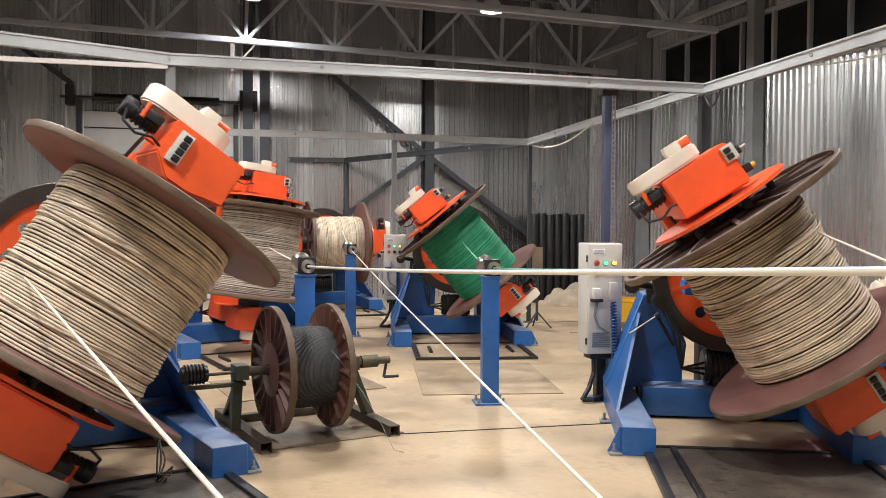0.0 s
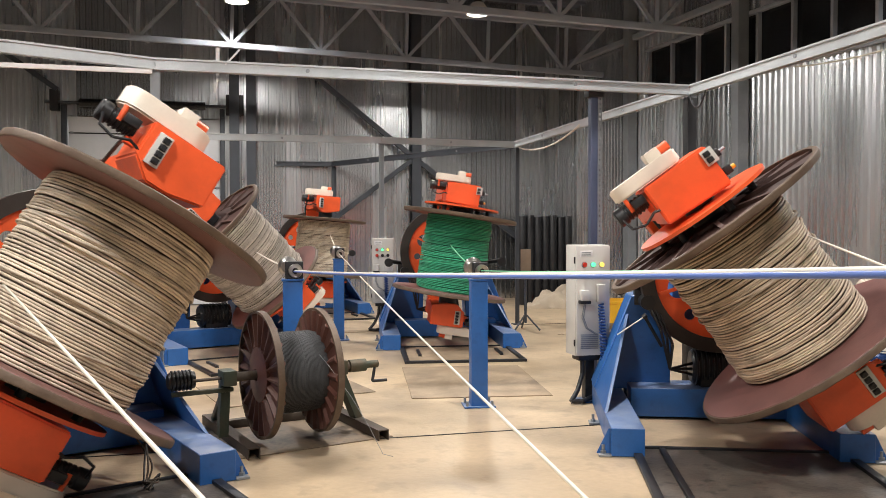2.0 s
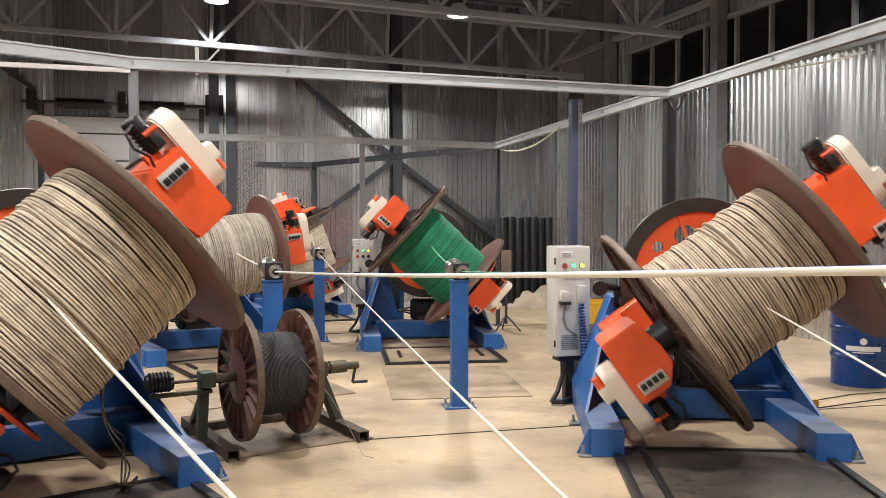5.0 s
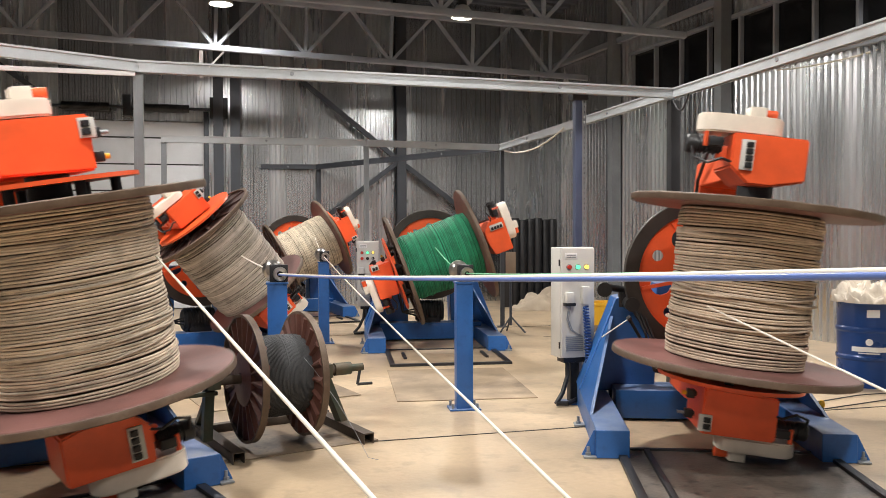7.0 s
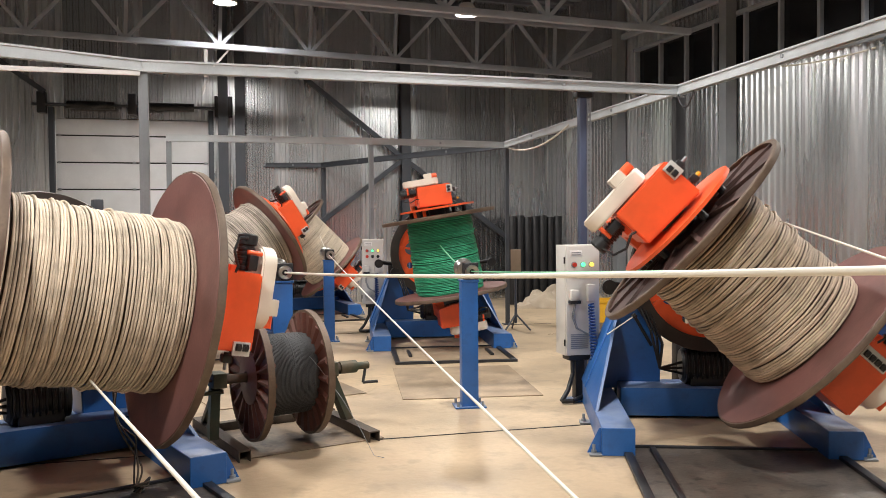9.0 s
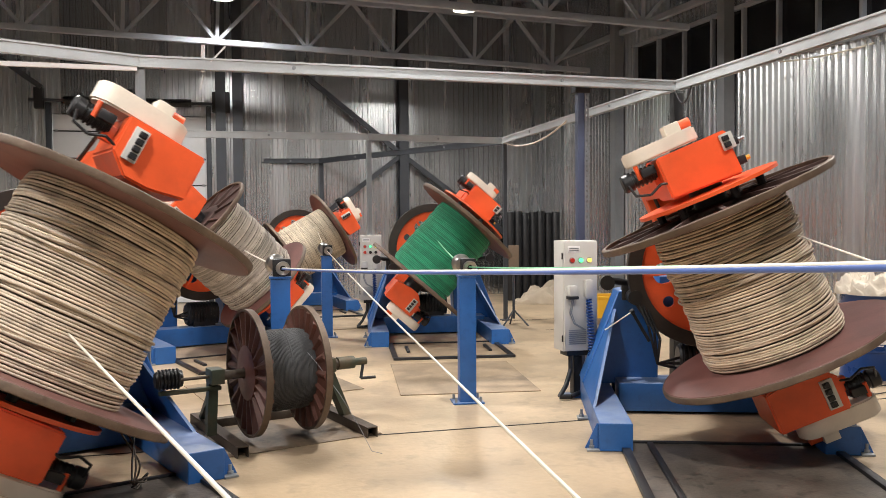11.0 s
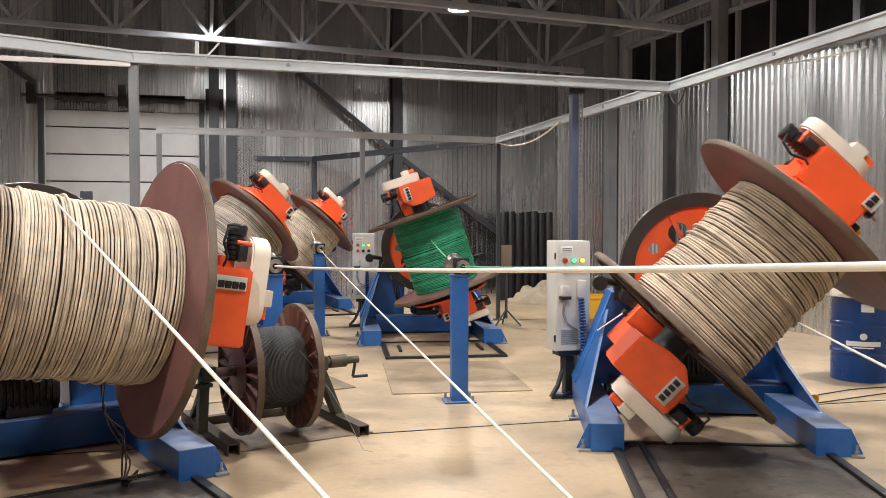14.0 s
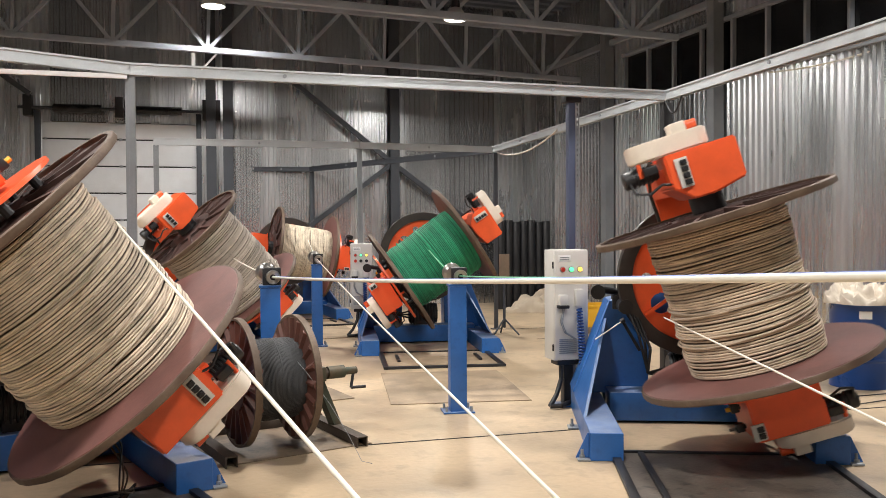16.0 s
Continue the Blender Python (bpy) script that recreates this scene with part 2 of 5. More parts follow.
def add_prism(bm, outline, lo, hi, place):
    """Extrudes a 2D outline; place(u, v, w) gives the 3D point."""
    a = [bm.verts.new(place(u, v, lo)) for u, v in outline]
    b = [bm.verts.new(place(u, v, hi)) for u, v in outline]
    k = len(outline)
    fs = [bm.faces.new(a), bm.faces.new(b[::-1])]
    for i in range(k):
        fs.append(bm.faces.new((a[i], b[i], b[(i + 1) % k], a[(i + 1) % k])))
    bmesh.ops.recalc_face_normals(bm, faces=fs)


def add_lathe(bm, profile, seg=64, closed=True, axis="Z"):
    """Turns (r, h) pairs about the axis; closed: the profile is a loop."""
    rings = []
    for i in range(seg):
        a = 2 * math.pi * i / seg
        c, s = math.cos(a), math.sin(a)
        rings.append([bm.verts.new((r * c, r * s, h) if axis == "Z" else (r * c, h, r * s)) for r, h in profile])
    k = len(profile)
    fs = []
    for i in range(seg):
        p, q = rings[i], rings[(i + 1) % seg]
        for j in range(k if closed else k - 1):
            fs.append(bm.faces.new((p[j], q[j], q[(j + 1) % k], p[(j + 1) % k])))
    bmesh.ops.recalc_face_normals(bm, faces=fs)


def finish(bm, name, material, smooth=30):
    me = bpy.data.meshes.new(name)
    bm.to_mesh(me)
    bm.free()
    me.materials.append(M[material])
    if smooth:
        for p in me.polygons:
            p.use_smooth = True
        me.set_sharp_from_angle(angle=radians(smooth))
    return me


def part(name, bm, material, parent, label="", m=None, smooth=30):
    ob = new(name, finish(bm, name, material, smooth))
    ob.parent = parent
    if m is not None:
        ob.matrix_basis = m
    return tagged(ob, label)


def thing(name, m, label, category, group=""):
    ob = new(name)
    ob.matrix_basis = m
    return tagged(ob, label, category, group)


def solo(name, bm, material, label, category, m=None, group="", kind="", smooth=30):
    ob = new(name, finish(bm, name, material, smooth))
    if m is not None:
        ob.matrix_basis = m
    return tagged(ob, label, category, group, kind)


def box_bm(size, center=(0, 0, 0), bevel=0.0, rot=None):
    bm = bmesh.new()
    add_box(bm, size, center, bevel, rot)
    return bm


def rod_bm(a, b, r, seg=12, r2=None):
    bm = bmesh.new()
    add_rod(bm, a, b, r, seg, r2)
    return bm


# ---- the hall ----
def wall_point(a, b, s):
    return (a[0] + (b[0] - a[0]) * s, a[1] + (b[1] - a[1]) * s)


CORNER_BR = (2.74, 19.35)
back_dir = Vector((math.cos(radians(ROOM)), math.sin(radians(ROOM))))
right_dir = Vector((math.sin(radians(20.0)), -math.cos(radians(20.0))))
CORNER_BL = tuple(Vector(CORNER_BR) - back_dir * 15.0)
CORNER_FR = tuple(Vector(CORNER_BR) + right_dir * 30.0)
left_dir = Vector((math.sin(radians(ROOM)), -math.cos(radians(ROOM))))
CORNER_FL = tuple(Vector(CORNER_BL) + left_dir * 30.0)


def corrugated(name, length, z0, z1, pitch, depth, material, holes=()):
    """A trapezoid-profile sheet wall along +x, its face to -y; holes: (x0, x1, z0, z1) from the floor."""
    bm = bmesh.new()
    prof = [(0, 0), (0.40, 0), (0.54, 1), (0.86, 1)]
    x = 0.0
    pts = []
    while x < length:
        for u, d in prof:
            pts.append((x + u * pitch, -d * depth))
        x += pitch
    for (xa, ya), (xb, yb) in zip(pts, pts[1:]):
        spans = [(z0, z1)]
        for h0, h1, hz0, hz1 in holes:
            if xa >= h0 and xb <= h1:
                spans = [(z, w) for z, w in ((z0, hz0), (hz1, z1)) if w - z > 0.01]
        for za, zb in spans:
            v = [bm.verts.new(p) for p in ((xa, ya, za), (xb, yb, za), (xb, yb, zb), (xa, ya, zb))]
            bm.faces.new(v)
    bmesh.ops.remove_doubles(bm, verts=bm.verts, dist=0.0005)
    # backing with thickness
    add_box(bm, (length, 0.12, z1 - z0), (length / 2, 0.075, (z0 + z1) / 2)) if not holes else None
    for h0, h1, hz0, hz1 in holes:
        add_box(bm, (h0, 0.12, z1 - z0), (h0 / 2, 0.075, (z0 + z1) / 2))
        add_box(bm, (length - h1, 0.12, z1 - z0), ((length + h1) / 2, 0.075, (z0 + z1) / 2))
        add_box(bm, (h1 - h0, 0.12, z1 - hz1), ((h0 + h1) / 2, 0.075, (z1 + hz1) / 2))
        if hz0 > z0:
            add_box(bm, (h1 - h0, 0.12, hz0 - z0), ((h0 + h1) / 2, 0.075, (z0 + hz0) / 2))
    return finish(bm, name, material, 30)


def place_on(a, direction, z=0.0):
    return Matrix.Translation((a[0], a[1], z)) @ Matrix.Rotation(math.atan2(direction[1], direction[0]), 4, "Z")


WALL_TOP = 7.2
DOOR = (4.0, 6.97, 0.0, 3.92)
WINDOW = (3.0, 18.0, 4.12, 5.12)              # along the right wall and up


def build_hall():
    bm = bmesh.new()
    add_box(bm, (60, 60, 0.3), (0, 8, -0.15 - 0.002))
    solo("floor", bm, "floor", "worn beige concrete floor with stains and dust", "floor", kind="structure")
    w = new("wall_back", corrugated("wall_back", 15.0, 0, WALL_TOP, 0.115, 0.035, "sheet", [DOOR]))
    w.matrix_basis = place_on(CORNER_BL, back_dir)
    tagged(w, "corrugated galvanised sheet wall", "wall", kind="structure")
    w = new("wall_right", corrugated("wall_right", 30.0, 0, WALL_TOP, 0.13, 0.035, "sheet", [WINDOW]))
    w.matrix_basis = place_on(CORNER_BR, right_dir)
    tagged(w, "corrugated galvanised sheet wall under dark windows", "wall", kind="structure")
    w = new("wall_left", corrugated("wall_left", 30.0, 0, WALL_TOP, 0.13, 0.035, "sheet"))
    w.matrix_basis = place_on(CORNER_FL, -left_dir)
    tagged(w, "corrugated galvanised sheet wall", "wall", kind="structure")
    fd = Vector(CORNER_FL) - Vector(CORNER_FR)
    w = new("wall_front", corrugated("wall_front", fd.length, 0, WALL_TOP, 0.13, 0.035, "sheet"))
    w.matrix_basis = place_on(CORNER_FR, fd)
    tagged(w, "corrugated galvanised sheet wall", "wall", kind="structure")
    # roof deck
    bm = bmesh.new()
    for i in range(90):
        add_box(bm, (46, 0.16, 0.06), (0, -12 + i * 0.36, 0.03))
    add_box(bm, (46, 36, 0.1), (0, 4, 0.115))
    solo("ceiling", bm, "roof", "dark ribbed steel roof deck", "ceiling",
         pose(-2, 6, 6.95, 0, 0, ROOM) @ pose(0, 0, 0, 0, 2.0, 0), kind="structure")


def build_door():
    d = thing("sectional_door", place_on(CORNER_BL, back_dir), "closed white sectional overhead door with black joints", "door")
    x0, x1, z0, z1 = DOOR
    joints = [z0 + 0.27 + 0.55 * k for k in range(7)]
    for za, zb in zip([z0] + joints, joints + [z1]):
        bm = bmesh.new()
        add_box(bm, (x1 - x0, 0.05, zb - za - 0.03), ((x0 + x1) / 2, 0.04, (za + zb) / 2), 0.006)
        part("panel", bm, "door", d)
    for zj in joints:
        bm = bmesh.new()
        add_box(bm, (x1 - x0, 0.02, 0.034), ((x0 + x1) / 2, 0.045, zj))
        part("joint_seal", bm, "black", d, "black rubber joint")
        for xx in (x0 + 0.06, (x0 + x1) / 2, x1 - 0.06):
            part("hinge", box_bm((0.06, 0.03, 0.05), (xx, 0.0, zj), 0.004), "strut", d)
    for xx in (x0 - 0.06, x1 + 0.06):
        part("track", box_bm((0.1, 0.14, z1 + 0.2), (xx, -0.08, (z1 + 0.2) / 2), 0.006), "dark_steel", d, "dark steel guide track")
    bm = bmesh.new()
    add_rod(bm, (x0 - 0.4, -0.18, z1 + 0.24), (x1 + 0.4, -0.18, z1 + 0.24), 0.03)
    part("spring_shaft", bm, "dark_steel", d)
    for xa, xb in ((x0 + 0.25, x0 + 1.15), (x0 + 1.8, x0 + 2.7)):
        bm = bmesh.new()
        k = 46
        for i in range(k):
            xx = xa + (xb - xa) * i / k
            add_rod(bm, (xx, -0.18, z1 + 0.24), (xx + (xb - xa) / k * 0.7, -0.18, z1 + 0.24), 0.085, 14)
        part("torsion_spring", bm, "black", d, "black coiled torsion spring")
    for xx in (x0 - 0.22, x1 + 0.22, x1 + 0.42, (x0 + x1) / 2):
        part("bracket", box_bm((0.16, 0.2, 0.42), (xx, -0.14, z1 + 0.28), 0.01), "black_steel", d)


def strut_post(p, z0, z1, material="strut", w=0.07, plain=False):
    bm = bmesh.new()
    x, y = p
    for dx in (-w / 2, w / 2):
        add_box(bm, (0.006, w, z1 - z0), (dx, 0, (z0 + z1) / 2))
    add_box(bm, (w, 0.006, z1 - z0), (0, w / 2, (z0 + z1) / 2))
    for dx in (-w * 0.33, w * 0.33):
        add_box(bm, (w * 0.34, 0.006, z1 - z0), (dx, -w / 2 + 0.003, (z0 + z1) / 2))
    if plain:
        add_box(bm, (w * 0.36, 0.006, z1 - z0), (0, -w / 2 + 0.006, (z0 + z1) / 2))
    for i in range(0 if plain else int((z1 - z0) / 0.05)):
        add_box(bm, (w * 0.34, 0.006, 0.03), (0, -w / 2 + 0.004, z0 + 0.025 + i * 0.05))
    add_box(bm, (0.16, 0.16, 0.012), (0, 0, z0 + 0.006))
    return solo("rail_post", bm, material, "%s strut post carrying an overhead rail" % ("plain grey steel" if plain else "perforated galvanised"), "post",
                pose(x, y, 0, 0, 0, ROOM), "overhead rail posts")


RAIL_Z = 3.0
RAIL_A = [(-6.0, 4.2), (-2.56, 6.92), (2.34, 8.4), (3.15, 5.1), (3.9, 2.0)]
RAIL_B = [(-4.20, 12.3), (-1.22, 13.0), (0.95, 13.8), (2.30, 8.45)]
RAIL_C = [(-3.95, 17.7), (-2.72, 17.8), (0.90, 13.95)]


def overhead_rail(name, pts, material, w, h, label):
    t = thing(name, pose(0, 0, 0), label, "rail", "overhead rails")
    for (a, b) in zip(pts, pts[1:]):
        bm = bmesh.new()
        va, vb = Vector((*a, RAIL_Z)), Vector((*b, RAIL_Z))
        d = (vb - va).normalized()
        sid = Vector((-d.y, d.x, 0))
        ln = (vb - va).length
        x = w / 2
        out = [(-x, -h / 2), (-x, h / 2 - 0.016), (-x - 0.012, h / 2 - 0.016), (-x - 0.012, h / 2), (x, h / 2), (x, -h / 2), (x - 0.008, -h / 2), (x - 0.008, h / 2 - 0.008), (-x + 0.008, h / 2 - 0.008), (-x + 0.008, -h / 2 + 0.03), (-x - 0.012, -h / 2 + 0.03), (-x - 0.012, -h / 2)]
        add_prism(bm, out, 0.0, ln, lambda u, v, t2: tuple(va + d * t2 + sid * u + Vector((0, 0, v))))
        part("rail_section", bm, material, t, "", None, 0)
        k = max(1, int(ln / 2.2))
        for i in range(k):
            p = va.lerp(vb, (i + 0.5) / k)
            part("splice_bolt", rod_bm(p - sid * (w / 2 + 0.012), p - sid * (w / 2), 0.018, 8), "strut", t)
    return t


def build_rails():
    overhead_rail("overhead_rail", RAIL_A, "rail", 0.06, 0.10, "galvanised channel rail on posts over the reel stands")
    overhead_rail("overhead_rail", RAIL_B, "rail", 0.06, 0.10, "galvanised channel rail above the green reel's stand")
    overhead_rail("overhead_rail", RAIL_C, "dark_steel", 0.08, 0.10, "dark steel rail before the corrugated wall")
    for i, p in enumerate(((-2.56, 6.95), (-4.18, 12.35), (-1.22, 13.05), (0.98, 13.85))):
        strut_post(p, 0, RAIL_Z - 0.05, ("strut", "strut", "strut", "dark_steel")[i], 0.07 if i < 3 else 0.055, i in (0, 3))
    bm = bmesh.new()
    add_box(bm, (0.1, 0.1, RAIL_Z - 0.06), (0, 0, RAIL_Z / 2 - 0.03), 0.01)
    solo("rail_post", bm, "black_steel", "dark square steel post under the rail corner", "post", pose(2.36, 8.5, 0, 0, 0, ROOM), "overhead rail posts")
    t = thing("rail_post", pose(1.335, 8.2, 0, 0, 0, ROOM), "dark blue-grey post with perforated strip beside the cabinet", "post", "overhead rail posts")
    part("tube", box_bm((0.07, 0.08, RAIL_Z + 0.02), (-0.01, 0, RAIL_Z / 2 + 0.01), 0.006), "navy", t)
    bm = bmesh.new()
    for i in range(58):
        add_box(bm, (0.014, 0.006, 0.025), (0.05, -0.03, 0.06 + i * 0.05))
    for dx in (0.036, 0.064):
        add_box(bm, (0.012, 0.006, RAIL_Z), (dx, -0.03, RAIL_Z / 2))
    part("perforated_strip", bm, "strut", t, "perforated galvanised strip", None, 0)
    part("head_plate", box_bm((0.16, 0.12, 0.10), (0, 0, RAIL_Z - 0.05), 0.008), "black_steel", t)
    for p in ((-3.95, 17.75), (-2.70, 17.85)):
        bm = bmesh.new()
        add_box(bm, (0.09, 0.09, RAIL_Z - 0.05), (0, 0, RAIL_Z / 2 - 0.025), 0.006)
        solo("rail_post", bm, "dark_steel", "dark steel post under the far rail", "post", pose(*p, 0, 0, 0, ROOM), "overhead rail posts")


def build_steel():
    """Columns, braces and trusses."""
    u = back_dir

    def on_back(s, off=0.25):
        p = Vector(CORNER_BL) + u * s - Vector((-u.y, u.x)) * off
        return p.x, p.y

    for s in (7.28, 7.62, 11.15):
        bm = bmesh.new()
        add_box(bm, (0.20, 0.012, WALL_TOP), (0, -0.09, WALL_TOP / 2))
        add_box(bm, (0.20, 0.012, WALL_TOP), (0, 0.09, WALL_TOP / 2))
        add_box(bm, (0.012, 0.18, WALL_TOP), (0, 0, WALL_TOP / 2))
        solo("column", bm, "dark_steel", "dark painted steel wall column", "column", pose(*on_back(s), 0, 0, 0, ROOM), "wall columns", smooth=0)
    for s0, z0, s1, z1 in ((11.05, 3.2, 8.9, 4.9), (11.05, 3.1, 7.4, 0.35), (11.25, 3.05, 14.7, 0.5), (3.85, 4.4, 2.0, 5.75)):
        bm = bmesh.new()
        a, b = on_back(s0), on_back(s1)
        add_bar(bm, (*a, z0), (*b, z1), 0.1, 0.1)
        solo("brace", bm, "dark_steel", "dark diagonal steel brace against the wall", "brace", None, "wall braces", smooth=0)
    # right wall columns and window mullions
    for s in (2.6, 5.94, 10.2, 14.0):
        p = Vector(CORNER_BR) + right_dir * s + Vector((right_dir.y, -right_dir.x)) * 0.16
        bm = bmesh.new()
        add_box(bm, (0.18, 0.2, WALL_TOP), (0, 0, WALL_TOP / 2))
        solo("column", bm, "strut" if s < 12 else "dark_steel", "grey steel column on the corrugated wall", "column",
             place_on(p, right_dir), "wall columns", smooth=0)
    w = thing("window_1", place_on(CORNER_BR, right_dir), "dark night window band with grey mullions in the sheet wall", "window")
    tagged(w, kind="structure")
    w0, w1, wz0, wz1 = WINDOW
    part("pane", box_bm((w1 - w0, 0.02, wz1 - wz0), ((w0 + w1) / 2, 0.06, (wz0 + wz1) / 2)), "night_glass", w, "dark window glass")
    for i in range(19):
        part("mullion", box_bm((0.055, 0.08, wz1 - wz0), (w0 + 0.03 + i * 0.79, 0.005, (wz0 + wz1) / 2), 0.004), "truss", w)
    for zz in (wz0, wz1):
        part("window_frame", box_bm((w1 - w0 + 0.08, 0.1, 0.06), ((w0 + w1) / 2, -0.01, zz), 0.004), "truss", w)
    p = Vector(CORNER_BR) + Vector((right_dir.y, -right_dir.x)) * 0.12
    solo("eaves_beam", box_bm((24, 0.1, 0.11), (11.7, 0, 5.44), 0.006), "truss", "grey steel eaves beam along the sheet wall", "beam", place_on(p, right_dir))
    # roof trusses
    for k, (px, py, pz) in enumerate(((2.3, 16.7, 4.73), (3.27, 13.17, 4.757), (4.24, 9.64, 4.78))):
        t = thing("roof_truss", pose(px, py, pz, 0, 0, ROOM) @ pose(0, 0, 0, 0, 2.0, 0), "grey painted steel roof truss", "truss", "roof trusses")
        x0, x1 = -13.94, 0.64
        part("bottom_chord", box_bm((x1 - x0, 0.1, 0.1), ((x0 + x1) / 2, 0, 0), 0.008), "truss", t)
        part("top_chord", box_bm((x1 - x0, 0.12, 0.12), ((x0 + x1) / 2, 0, 0.95), 0.008), "truss", t)
        n = 9
        for i in range(n):
            xa = x0 + (x1 - x0) * i / n
            xb = x0 + (x1 - x0) * (i + 1) / n
            xm = (xa + xb) / 2
            for p, q in (((xa, 0, 0.95), (xm, 0, 0)), ((xm, 0, 0), (xb, 0, 0.95)), ((xm, 0, 0), (xm, 0, 0.95))):
                bm = bmesh.new()
                add_bar(bm, p, q, 0.06, 0.06)
                part("web_member", bm, "truss", t, smooth=0)
    # purlins under the roof deck
    for i in range(7):
        bm = bmesh.new()
        add_box(bm, (0.1, 34, 0.16), (0, 0, 0))
        solo("purlin", bm, "truss", "grey roof purlin under the deck", "beam",
             pose(-8.5 + i * 2.0, 6, 6.78 - 0.035 * (i * 2.0 - 6.5), 0, 0, ROOM), "roof purlins", smooth=0)


def build_lamps():
    for i, p in enumerate(LAMPS):
        t = thing("high_bay_lamp", pose(*p), "round white high-bay lamp, lit, under the roof", "lamp", "high-bay lamps")
        bm = bmesh.new()
        add_lathe(bm, [(0.06, 0.16), (0.10, 0.14), (0.20, 0.0), (0.205, -0.05), (0.19, -0.05), (0.185, 0.0), (0.09, 0.11), (0.05, 0.12)], 32)
        part("reflector", bm, "cabinet", t)
        bm = bmesh.new()
        add_lathe(bm, [(0.001, -0.045), (0.18, -0.045), (0.18, -0.03), (0.001, -0.03)], 32, True)
        part("diffuser", bm, "lamp_glow", t, "glowing lamp disc")
        part("housing", rod_bm((0, 0, 0.14), (0, 0, 0.34), 0.08, 20, 0.06), "black_steel", t)
        part("rod", rod_bm((0, 0, 0.34), (0, 0, 7.12 - p[2]), 0.012, 8), "strut", t)
        ld = bpy.data.lights.new("bay_light", "AREA")
        ld.shape, ld.size, ld.energy, ld.color, ld.spread = "DISK", 0.4, LAMP_POWER, (0.985, 0.945, 0.895), radians(160)
        lo = new("bay_light", ld)
        lo.matrix_basis = pose(p[0], p[1], p[2] - 0.07)


build_hall()
build_door()
build_rails()
build_steel()
build_lamps()

# ---- reel stands ----
RING_Y = 1.22                                 # ring plane behind the reel
SIN, COS = math.sin, math.cos


def ring_mesh():
    """The turning wheel: one plate with round openings, large and small by turns."""
    bm = bmesh.new()
    r0, r1, k = 0.10, 0.55, 10
    n = 24
    fs = []
    for i in range(k):
        a0, a1 = 2 * math.pi * i / k, 2 * math.pi * (i + 1) / k
        am = (a0 + a1) / 2
        hr, hc = (0.092, 0.36) if i % 2 else (0.048, 0.42)
        border = [(r0 + (r1 - r0) * j / 6, a0) for j in range(6)] + [(r1, a0 + (a1 - a0) * j / 6) for j in range(6)]
        border += [(r1 + (r0 - r1) * j / 6, a1) for j in range(6)] + [(r0, a1 + (a0 - a1) * j / 6) for j in range(6)]
        out = [(q * COS(a), q * SIN(a)) for q, a in border]
        cx, cz = hc * COS(am), hc * SIN(am)
        hole = []
        for u, v in out:
            g = math.atan2(v - cz, u - cx)
            hole.append((cx + hr * COS(g), cz + hr * SIN(g)))
        loops = [[bm.verts.new((u, y, v)) for u, v in lp] for lp, y in ((out, -0.02), (hole, -0.02), (hole, 0.02), (out, 0.02))]
        for la, lb in zip(loops, loops[1:]):
            for j in range(n):
                fs.append(bm.faces.new((la[j], la[(j + 1) % n], lb[(j + 1) % n], lb[j])))
        for j in range(6, 12):
            fs.append(bm.faces.new((loops[0][j], loops[0][j + 1], loops[3][j + 1], loops[3][j])))
    bmesh.ops.remove_doubles(bm, verts=bm.verts, dist=0.0005)
    bmesh.ops.recalc_face_normals(bm, faces=bm.faces)
    return bm


